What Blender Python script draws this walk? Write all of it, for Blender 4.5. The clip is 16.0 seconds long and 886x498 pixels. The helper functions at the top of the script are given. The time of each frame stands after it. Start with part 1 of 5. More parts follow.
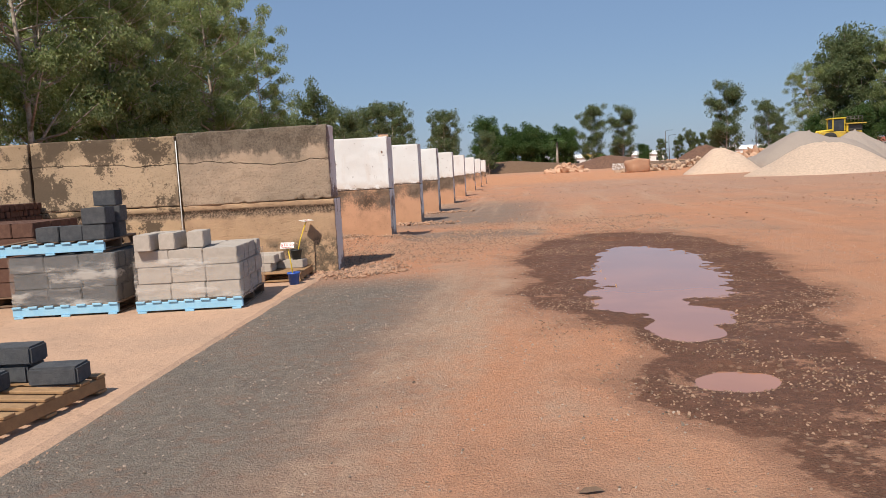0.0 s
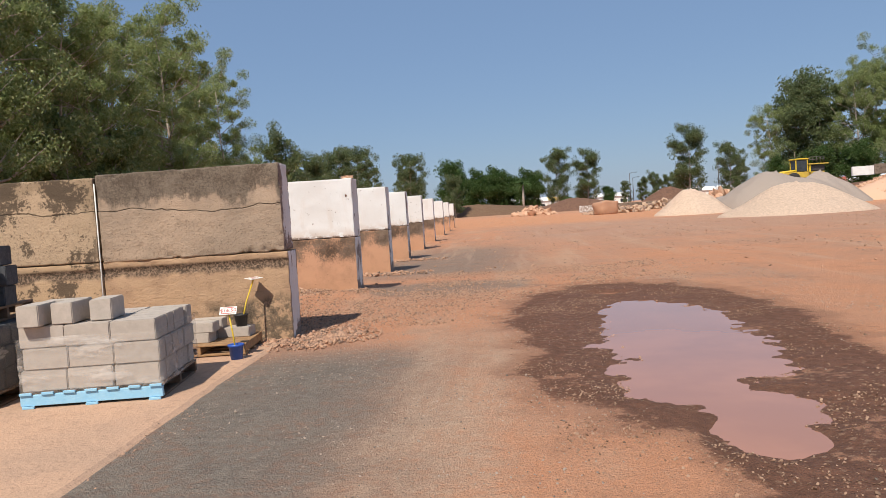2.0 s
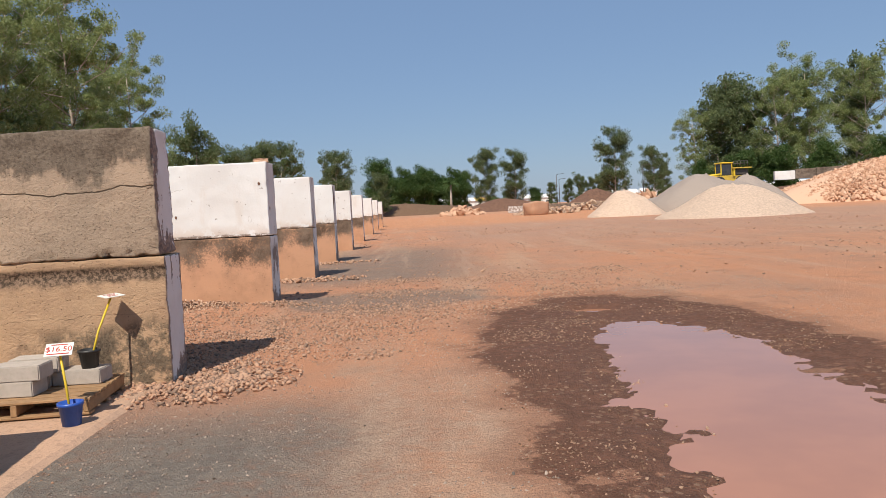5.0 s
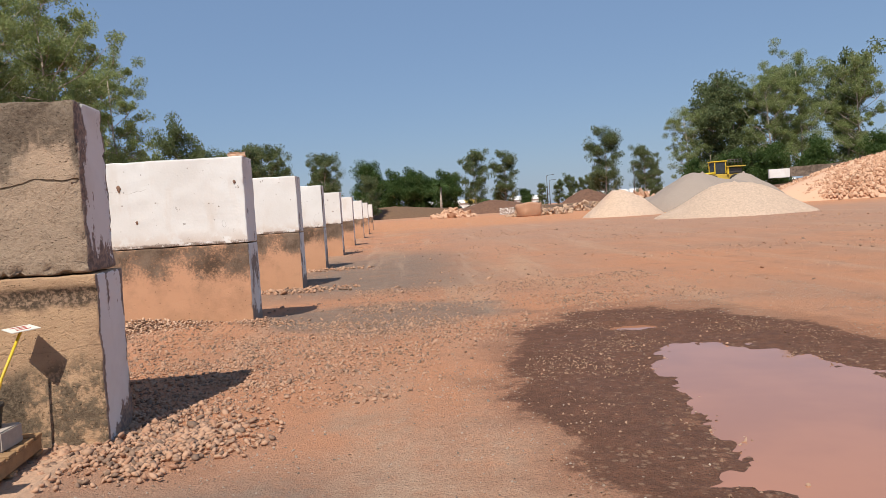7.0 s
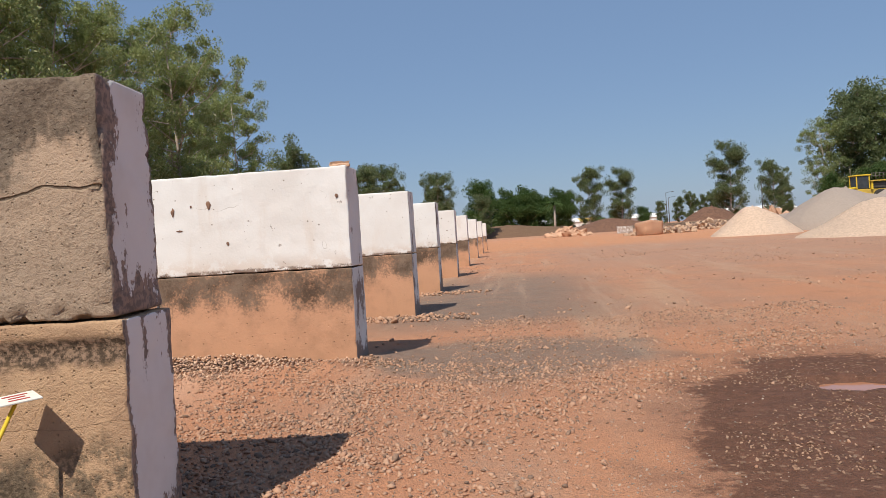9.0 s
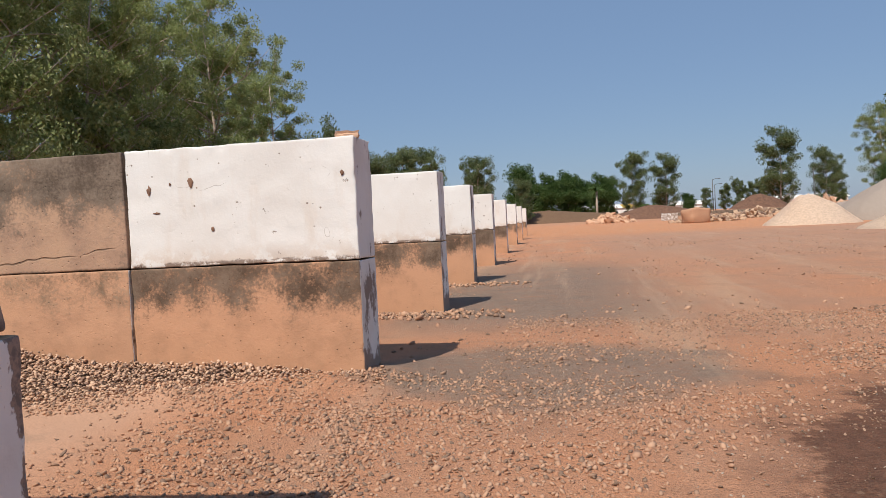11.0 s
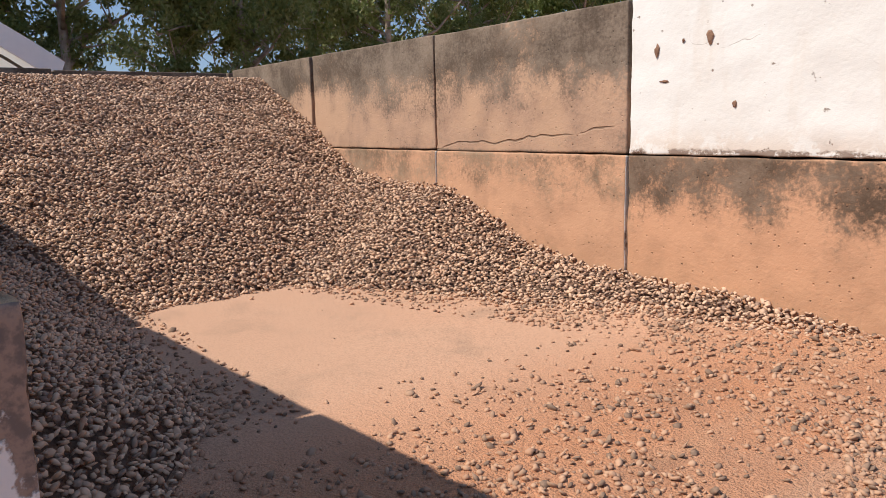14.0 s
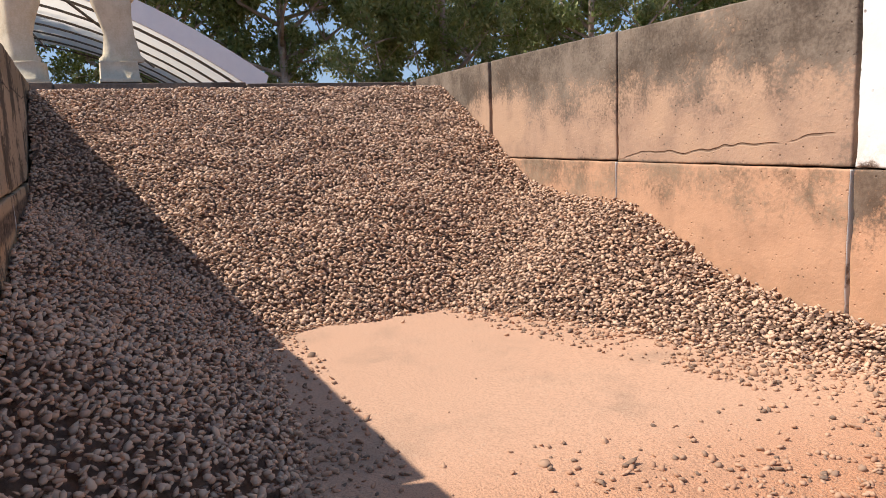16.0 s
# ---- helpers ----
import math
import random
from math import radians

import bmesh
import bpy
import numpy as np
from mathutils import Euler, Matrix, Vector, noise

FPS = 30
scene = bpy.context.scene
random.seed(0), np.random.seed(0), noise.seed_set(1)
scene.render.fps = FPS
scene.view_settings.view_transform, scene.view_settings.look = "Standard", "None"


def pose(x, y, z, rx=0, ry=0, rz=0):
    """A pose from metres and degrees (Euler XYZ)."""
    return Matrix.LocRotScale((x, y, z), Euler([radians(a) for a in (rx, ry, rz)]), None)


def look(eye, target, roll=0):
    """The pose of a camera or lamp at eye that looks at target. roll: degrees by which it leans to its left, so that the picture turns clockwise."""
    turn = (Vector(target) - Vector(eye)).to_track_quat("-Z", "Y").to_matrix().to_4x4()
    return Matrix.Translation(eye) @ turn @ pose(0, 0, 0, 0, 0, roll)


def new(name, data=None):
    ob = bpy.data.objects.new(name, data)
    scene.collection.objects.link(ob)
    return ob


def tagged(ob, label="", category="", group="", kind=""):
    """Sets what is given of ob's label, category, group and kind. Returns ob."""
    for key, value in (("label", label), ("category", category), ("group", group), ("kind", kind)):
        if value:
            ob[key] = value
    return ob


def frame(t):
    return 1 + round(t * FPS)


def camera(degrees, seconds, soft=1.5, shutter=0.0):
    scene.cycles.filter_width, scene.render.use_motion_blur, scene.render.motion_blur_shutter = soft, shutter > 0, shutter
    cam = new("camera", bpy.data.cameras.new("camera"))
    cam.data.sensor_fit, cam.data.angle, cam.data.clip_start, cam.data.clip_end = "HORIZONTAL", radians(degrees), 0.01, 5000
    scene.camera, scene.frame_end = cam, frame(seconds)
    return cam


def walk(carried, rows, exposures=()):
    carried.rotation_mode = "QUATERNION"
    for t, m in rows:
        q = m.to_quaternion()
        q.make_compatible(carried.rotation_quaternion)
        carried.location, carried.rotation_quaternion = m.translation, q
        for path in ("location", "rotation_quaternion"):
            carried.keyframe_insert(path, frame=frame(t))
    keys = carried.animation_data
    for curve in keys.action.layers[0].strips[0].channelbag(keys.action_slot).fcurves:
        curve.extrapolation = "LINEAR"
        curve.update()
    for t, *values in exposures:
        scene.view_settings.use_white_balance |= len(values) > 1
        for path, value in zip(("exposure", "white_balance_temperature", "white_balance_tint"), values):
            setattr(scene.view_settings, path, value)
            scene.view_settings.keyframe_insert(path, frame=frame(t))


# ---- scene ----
cam = camera(60.5, 16.0, soft=0.5)
PATH = [
    (0, (3.244, -11.57, 1.482), (2.989, -9.597, 1.277), -3.1),
    (0.5, (3.17, -11.088, 1.507), (2.967, -9.105, 1.338), -2.4),
    (1, (3.047, -10.575, 1.507), (2.918, -8.582, 1.388), -3.2),
    (1.5, (3.01, -10.109, 1.51), (2.83, -8.12, 1.418), -2.4),
    (2, (2.885, -9.663, 1.511), (2.723, -7.672, 1.415), -3.7),
    (2.5, (2.851, -9.178, 1.507), (2.743, -7.184, 1.41), -2.7),
    (3, (2.744, -8.708, 1.5), (2.615, -6.714, 1.413), -3.4),
    (3.5, (2.701, -8.244, 1.499), (2.668, -6.247, 1.394), -2.9),
    (4, (2.643, -7.722, 1.493), (2.615, -5.725, 1.39), -2.4),
    (4.2, (2.573, -7.537, 1.484), (2.608, -5.54, 1.372), -2.8),
    (6.3, (2.339, -5.75, 1.403), (2.367, -3.753, 1.303), -3.2),
    (6.5, (2.275, -5.576, 1.426), (2.33, -3.579, 1.317), -3.8),
    (7, (2.247, -5.161, 1.421), (2.308, -3.165, 1.318), -3.6),
    (7.5, (2.176, -4.707, 1.435), (2.06, -2.712, 1.371), -4.4),
    (8, (2.12, -4.306, 1.438), (2.147, -2.308, 1.358), -5.1),
    (8.5, (2.082, -3.852, 1.447), (1.937, -1.858, 1.399), -3.6),
    (8.7, (2.038, -3.678, 1.434), (1.83, -1.689, 1.401), -3.9),
    (10.8, (1.924, -1.955, 1.457), (1.649, 0.025, 1.384), -3.3),
    (11, (1.928, -1.846, 1.455), (1.594, 0.124, 1.385), -2.9),
    (11.5, (1.883, -1.41, 1.447), (1.548, 0.559, 1.337), -3.4),
    (12, (1.903, -1.019, 1.456), (1.263, 0.871, 1.309), -3.4),
    (12.5, (1.782, -0.623, 1.444), (0.858, 1.136, 1.22), -1.8),
    (13, (1.709, -0.297, 1.422), (0.51, 1.265, 1.072), -0.7),
    (13.5, (1.688, 0.002, 1.429), (0.189, 1.273, 1.062), -0.9),
    (14, (1.499, 0.267, 1.425), (-0.079, 1.452, 1.097), -1.4),
    (14.5, (1.426, 0.565, 1.384), (-0.218, 1.656, 1.052), -1.4),
    (15, (1.291, 0.753, 1.379), (-0.454, 1.656, 1.008), -1.1),
    (15.5, (1.075, 0.844, 1.41), (-0.733, 1.621, 1.051), -1.6),
    (16, (1.055, 0.902, 1.438), (-0.785, 1.628, 1.142), -2.1),
]
walk(cam, [(t, look(eye, target, roll)) for t, eye, target, roll in PATH],
     exposures=((0.0, 0.03), (4.0, 0.06), (7.0, 0.02), (12.0, -0.04), (13.5, 0.14), (14.5, 0.27), (15.2, 0.38), (16.0, 0.46)))


# ---- sky and sun ----
SUN_WAY = Vector((0.55, 1.70, -2.28)).normalized()
world = bpy.data.worlds.new("world")
scene.world = world
world.use_nodes = True
wt = world.node_tree
sky = wt.nodes.new("ShaderNodeTexSky")
sky.sky_type = 'NISHITA'
sky.sun_disc = False
sky.sun_elevation = math.asin(-SUN_WAY.z)
sky.sun_rotation = radians(199)
sky.air_density, sky.dust_density, sky.ozone_density = 1.0, 0.5, 2.5
haze = wt.nodes.new("ShaderNodeMix")
haze.data_type = 'RGBA'
haze.inputs[0].default_value = 0.55
haze.inputs[7].default_value = (3.15, 4.9, 8.2, 1)
wt.links.new(sky.outputs[0], haze.inputs[6])
wt.links.new(haze.outputs[2], wt.nodes["Background"].inputs[0])
wt.nodes["Background"].inputs[1].default_value = 0.076
sun = new("sun", bpy.data.lights.new("sun", 'SUN'))
sun.data.energy, sun.data.angle, sun.data.color = 5.0, radians(0.55), (1.0, 0.93, 0.82)
sun.matrix_world = look(-50 * SUN_WAY, (0, 0, 0))


# ---- materials ----
class Nodes:
    """Short hand for building a node material."""

    def __init__(self, name):
        self.m = bpy.data.materials.new(name)
        self.m.use_nodes = True
        self.t = self.m.node_tree
        self.b = self.t.nodes["Principled BSDF"]
        g = self.t.nodes.new("ShaderNodeNewGeometry")
        self.pos, self.island, self.nrm = g.outputs["Position"], g.outputs["Random Per Island"], g.outputs["Normal"]
        self.rnd = self.t.nodes.new("ShaderNodeObjectInfo").outputs["Random"]
        s = self.t.nodes.new("ShaderNodeSeparateXYZ")
        self.t.links.new(self.pos, s.inputs[0])
        self.x, self.y, self.z = s.outputs

    def put(self, sock, v):
        if hasattr(v, "is_linked"):
            self.t.links.new(v, sock)
        elif isinstance(v, tuple) and sock.type == 'RGBA':
            sock.default_value = (*v[:3], 1)
        else:
            sock.default_value = v

    def f(self, op, a, b=0.0, c=0.0):
        n = self.t.nodes.new("ShaderNodeMath")
        n.operation = op
        for k, v in enumerate((a, b, c)):
            self.put(n.inputs[k], v)
        return n.outputs[0]

    def add(self, a, b):
        return self.f('ADD', a, b)

    def mul(self, a, b):
        return self.f('MULTIPLY', a, b)

    def noise(self, scale, detail=4.0, rough=0.6, stretch=None, w=0.0):
        n = self.t.nodes.new("ShaderNodeTexNoise")
        n.noise_dimensions = '3D'
        n.inputs["Scale"].default_value, n.inputs["Detail"].default_value, n.inputs["Roughness"].default_value = scale, detail, rough
        mp = self.t.nodes.new("ShaderNodeMapping")
        mp.inputs["Location"].default_value = (w * 7.1, w * 3.3, w * 5.7)
        if stretch:
            mp.inputs["Scale"].default_value = stretch
        self.t.links.new(self.pos, mp.inputs[0])
        self.t.links.new(mp.outputs[0], n.inputs["Vector"])
        return n.outputs[0]

    def cells(self, scale, feature='F1', out="Distance"):
        n = self.t.nodes.new("ShaderNodeTexVoronoi")
        n.feature = feature
        n.inputs["Scale"].default_value = scale
        self.t.links.new(self.pos, n.inputs["Vector"])
        return n.outputs[out]

    def sm(self, v, lo, hi):
        n = self.t.nodes.new("ShaderNodeMapRange")
        n.interpolation_type = 'SMOOTHSTEP'
        n.inputs[1].default_value, n.inputs[2].default_value = lo, hi
        if lo > hi:
            n.inputs[1].default_value, n.inputs[2].default_value = hi, lo
            n.inputs[3].default_value, n.inputs[4].default_value = 1, 0
        self.put(n.inputs[0], v)
        return n.outputs[0]

    def mix(self, fac, a, b):
        n = self.t.nodes.new("ShaderNodeMix")
        n.data_type = 'RGBA'
        self.put(n.inputs[0], fac)
        self.put(n.inputs[6], a)
        self.put(n.inputs[7], b)
        return n.outputs[2]

    def done(self, color, rough=0.85, bump=None, strength=0.4, dist=0.02, metal=0.0, spec=0.3):
        self.put(self.b.inputs["Base Color"], color)
        self.put(self.b.inputs["Roughness"], rough)
        self.b.inputs["Metallic"].default_value = metal
        self.b.inputs["Specular IOR Level"].default_value = spec
        if bump is not None:
            n = self.t.nodes.new("ShaderNodeBump")
            n.inputs["Strength"].default_value, n.inputs["Distance"].default_value = strength, dist
            self.put(n.inputs["Height"], bump)
            self.t.links.new(n.outputs[0], self.b.inputs["Normal"])
        return self.m


def plain(name, a, b, scale=8.0, rough=0.8, bump=0.3, dist=0.01, metal=0.0, vary=0.0, spec=0.3):
    n = Nodes(name)
    big, fine = n.noise(scale), n.noise(scale * 9, w=1)
    c = n.mix(n.sm(n.add(n.mul(big, 0.65), n.mul(fine, 0.35)), 0.36, 0.64), a, b)
    if vary:
        c = n.mix(n.mul(n.rnd, vary), c, tuple(v * 0.55 for v in a))
    return n.done(c, rough, n.add(n.mul(big, 0.4), fine), bump, dist, metal, spec)


def ellipse(n, cx, cy, rx, ry):
    """1 in the middle, 0 on the rim, less outside."""
    u = n.mul(n.add(n.x, -cx), 1 / rx)
    v = n.mul(n.add(n.y, -cy), 1 / ry)
    return n.f('SUBTRACT', 1.0, n.f('SQRT', n.add(n.mul(u, u), n.mul(v, v))))


def ground_material():
    n = Nodes("dirt")
    n1, n2, n3, n4 = n.noise(0.3), n.noise(1.7, w=1), n.noise(11, 6, 0.7, w=2), n.noise(70, 3, w=3)
    lane = n.noise(0.8, 5, 0.6, (1.0, 0.12, 1.0), w=4)
    c = n.mix(n.sm(n1, 0.38, 0.66), (0.56, 0.255, 0.135), (0.47, 0.245, 0.15))
    c = n.mix(n.mul(n.sm(lane, 0.5, 0.7), 0.55), c, (0.56, 0.36, 0.23))
    c = n.mix(n.mul(n.sm(n2, 0.52, 0.72), 0.45), c, (0.30, 0.155, 0.095))
    far = n.mul(n.sm(n.y, 9, 30), n.mul(n.sm(n.y, 62, 45), n.sm(n.x, 1.5, 5)))
    c = n.mix(n.mul(far, 0.6), c, (0.42, 0.255, 0.18))
    red = n.mul(n.sm(n.y, 45, 62), n.sm(n.y, 140, 100))
    c = n.mix(n.mul(red, 0.8), c, (0.60, 0.27, 0.13))
    # blue-grey crushed rock on the track
    xw = n.add(n.x, n.mul(n.add(n2, -0.5), 1.6))
    grey = n.mul(n.sm(xw, 2.9, 1.1), n.sm(n.add(n.y, n.mul(n2, 1.2)), 0.1, -1.6))
    spot = n.sm(n.add(ellipse(n, 1.7, 5.4, 2.0, 1.7), n.mul(n.add(n2, -0.5), 0.5)), -0.05, 0.35)
    row = n.mul(n.mul(n.sm(xw, 4.5, 2.0), n.sm(n.x, -1.5, -0.3)), n.mul(n.mul(n.sm(n.y, 7, 10), n.sm(n.y, 26, 15)), 0.65))
    grey = n.f('MAXIMUM', grey, n.f('MAXIMUM', n.mul(spot, 0.6), row))
    stone = n.mix(n.sm(n3, 0.35, 0.65), (0.12, 0.112, 0.10), (0.22, 0.19, 0.155))
    c = n.mix(n.mul(grey, n.sm(n.add(n3, n.mul(n2, 0.5)), 0.45, 0.8)), c, stone)
    c = n.mix(n.mul(grey, 0.62), c, stone)
    track = n.mul(n.sm(n.f('ABSOLUTE', n.add(xw, n.add(n.mul(n.y, 0.06), -2.3))), 1.0, 0.25), n.sm(n.y, 3, -1))
    c = n.mix(n.mul(track, n.mul(n.sm(n.add(lane, n.mul(n3, 0.4)), 0.5, 0.85), 0.9)), c, (0.50, 0.36, 0.255))
    ruts = n.noise(1.6, 4, 0.6, (1.0, 0.06, 1.0), w=14)
    c = n.mix(n.mul(n.sm(ruts, 0.55, 0.7), n.mul(n.sm(n.y, -3, 8), 0.4)), c, (0.54, 0.37, 0.26))
    # dusty floor of the bay
    bay = n.mul(n.mul(n.sm(n.x, -0.6, -2.2), n.sm(n.y, 0.2, 0.9)), n.sm(n.y, 5.2, 4.7))
    c = n.mix(n.mul(bay, 0.85), c, n.mix(n.sm(n2, 0.5, 0.75), (0.49, 0.30, 0.205), (0.36, 0.235, 0.165)))
    # loose pale grit
    pale = n.mul(n.sm(n.cells(34), 0.22, 0.12), n.sm(n.noise(2.3, w=6), 0.45, 0.62))
    c = n.mix(n.mul(pale, 0.6), c, (0.50, 0.37, 0.27))
    dark = n.mul(n.sm(n.cells(21), 0.16, 0.08), n.sm(n.noise(1.3, w=9), 0.5, 0.62))
    c = n.mix(n.mul(dark, 0.6), c, (0.17, 0.11, 0.08))
    # wet mud round the puddle
    d = n.f('MAXIMUM', ellipse(n, 4.68, 0.5, 1.8, 4.1), ellipse(n, 4.75, -6.6, 0.95, 1.0))
    d = n.f('MAXIMUM', d, ellipse(n, 4.6, -2.7, 1.6, 2.2))
    d = n.f('MAXIMUM', d, ellipse(n, 4.85, -4.9, 0.85, 1.5))
    d = n.f('MAXIMUM', d, ellipse(n, 5.75, -7.9, 1.3, 1.3))
    d = n.add(d, n.add(n.mul(n.add(n2, -0.5), 0.45), n.mul(n.add(n3, -0.5), 0.35)))
    rim = n.sm(n.add(d, n.mul(n.add(lane, -0.5), 0.5)), -0.26, -0.04)
    c = n.mix(n.mul(rim, 0.65), c, (0.29, 0.135, 0.08))
    wet = n.sm(d, -0.03, 0.05)
    isle = n.mul(n.sm(n.add(n.noise(1.5, 5, 0.65, w=21), n.mul(n.add(n3, -0.5), 0.3)), 0.60, 0.66), n.sm(n.y, 1.5, -2.5))
    wet = n.mul(wet, n.f('SUBTRACT', 1.0, n.mul(isle, 0.85)))
    mud = n.mix(n.sm(n3, 0.4, 0.65), (0.10, 0.042, 0.025), (0.165, 0.07, 0.041))
    grit = n.mul(n.sm(n.cells(13), 0.30, 0.20), n.sm(n.noise(1.1, w=7), 0.44, 0.56))
    mud = n.mix(n.mul(grit, 0.5), mud, (0.42, 0.27, 0.175))
    fleck = n.mul(n.sm(n.cells(29), 0.24, 0.15), n.sm(n.noise(1.9, w=19), 0.42, 0.6))
    mud = n.mix(n.mul(fleck, 0.45), mud, (0.38, 0.235, 0.15))
    c = n.mix(n.mul(wet, 0.93), c, mud)
    c = n.mix(n.mul(n.sm(n4, 0.42, 0.7), 0.45), c, (0.20, 0.12, 0.08))
    c = n.mix(n.mul(n.sm(n.noise(32, 5, 0.75, w=13), 0.56, 0.72), n.f('SUBTRACT', 0.35, n.mul(wet, 0.28))), c, (0.58, 0.42, 0.30))
    speck = n.noise(170, 2, 0.5, w=23)
    c = n.mix(n.mul(n.sm(speck, 0.56, 0.68), 0.45), c, (0.13, 0.08, 0.055))
    c = n.mix(n.mul(n.mul(n.sm(speck, 0.42, 0.32), 0.3), n.f('SUBTRACT', 1.0, wet)), c, (0.62, 0.43, 0.30))
    damp = n.sm(d, 0.12, 0.4)
    rough = n.f('SUBTRACT', 0.93, n.mul(damp, 0.15))
    return n.done(c, rough, n.mul(n.add(n.mul(n3, 0.8), n.mul(n4, 0.6)), n.f('SUBTRACT', 1.0, n.mul(bay, 0.95))), 0.9, 0.04, spec=0.25)


def slab_material():
    n = Nodes("dusty_concrete")
    n1, n2, n3 = n.noise(0.7), n.noise(5, 6, 0.7, w=1), n.noise(45, w=2)
    c = n.mix(n.sm(n1, 0.35, 0.65), (0.54, 0.335, 0.22), (0.46, 0.295, 0.20))
    c = n.mix(n.mul(n.sm(n2, 0.55, 0.7), 0.5), c, (0.36, 0.23, 0.16))
    c = n.mix(n.mul(n.sm(n.noise(14, 6, 0.75, w=4), 0.53, 0.66), 0.5), c, (0.29, 0.175, 0.115))
    c = n.mix(n.mul(n.sm(n.noise(60, 3, 0.6, w=6), 0.55, 0.68), 0.5), c, (0.24, 0.155, 0.105))
    c = n.mix(n.mul(n.sm(n.noise(2.2, 5, 0.7, w=5), 0.56, 0.7), 0.35), c, (0.60, 0.39, 0.26))
    return n.done(c, 0.9, n.add(n2, n.mul(n3, 0.6)), 0.8, 0.02)


def concrete_material(name, top, low, stain0, heavy, crack=None):
    """Weathered cast concrete: mould streaks from the upper edge, red dust below."""
    n = Nodes(name)
    n1, n2, n3 = n.noise(0.75, w=n_seed(name)), n.noise(3.2, 6, 0.65, w=2), n.noise(38, 4, w=3)
    streak = n.noise(4.0, 5, 0.6, (1.0, 1.0, 0.18), w=5)
    c = n.mix(n.sm(n.add(n1, n.mul(n2, 0.5)), 0.6, 0.9), top, low)
    c = n.mix(n.mul(n.sm(n2, 0.45, 0.7), 0.4), c, tuple(v * 0.7 for v in low))
    mould = n.add(n.add(n1, n.mul(n.add(n2, -0.5), 0.5)), n.mul(n.add(streak, -0.5), 0.22))
    lift = n.f('MAXIMUM', n.mul(n.sm(n.z, 1.3, 2.2), 0.46), n.mul(n.mul(n.sm(n.z, 0.4, 0.95), n.sm(n.z, 1.19, 1.13)), 0.44))
    tone = n.add(n.mul(n.noise(1.9, 5, 0.7, w=15), 0.7), n.mul(n3, 0.3))
    stain = n.mix(n.sm(tone, 0.36, 0.66), tuple(v * 0.55 for v in stain0), tuple(v * 2.1 for v in stain0))
    c = n.mix(n.mul(n.sm(n.add(n.add(mould, lift), n.mul(n.add(n3, -0.5), 0.5)), 0.73 - heavy, 1.0 - heavy), 0.90), c, stain)
    c = n.mix(n.mul(n.sm(n.z, 0.75, 0.05), 0.35), c, (0.47, 0.255, 0.145))
    pits = n.sm(n.cells(17), 0.16, 0.06)
    c = n.mix(n.mul(pits, n.mul(n.sm(n2, 0.5, 0.6), 0.7)), c, tuple(v * 0.5 for v in stain0))
    bump = n.add(n.mul(n2, 0.7), n.add(n.mul(n3, 0.35), n.mul(pits, -0.5)))
    for height, tilt in crack or ():
        line = n.f('ABSOLUTE', n.add(n.z, n.add(n.mul(n.x, tilt), n.add(n.mul(n.noise(1.3, 3, w=8), 0.22), -height - 0.11))))
        cut = n.mul(n.sm(line, 0.010, 0.003), n.sm(n.noise(0.9, w=11), 0.40, 0.47))
        c = n.mix(n.mul(cut, 0.6), c, (0.07, 0.05, 0.035))
        bump = n.add(bump, n.mul(cut, -1.2))
    return n.done(c, 0.92, bump, 0.6, 0.02, spec=0.2)


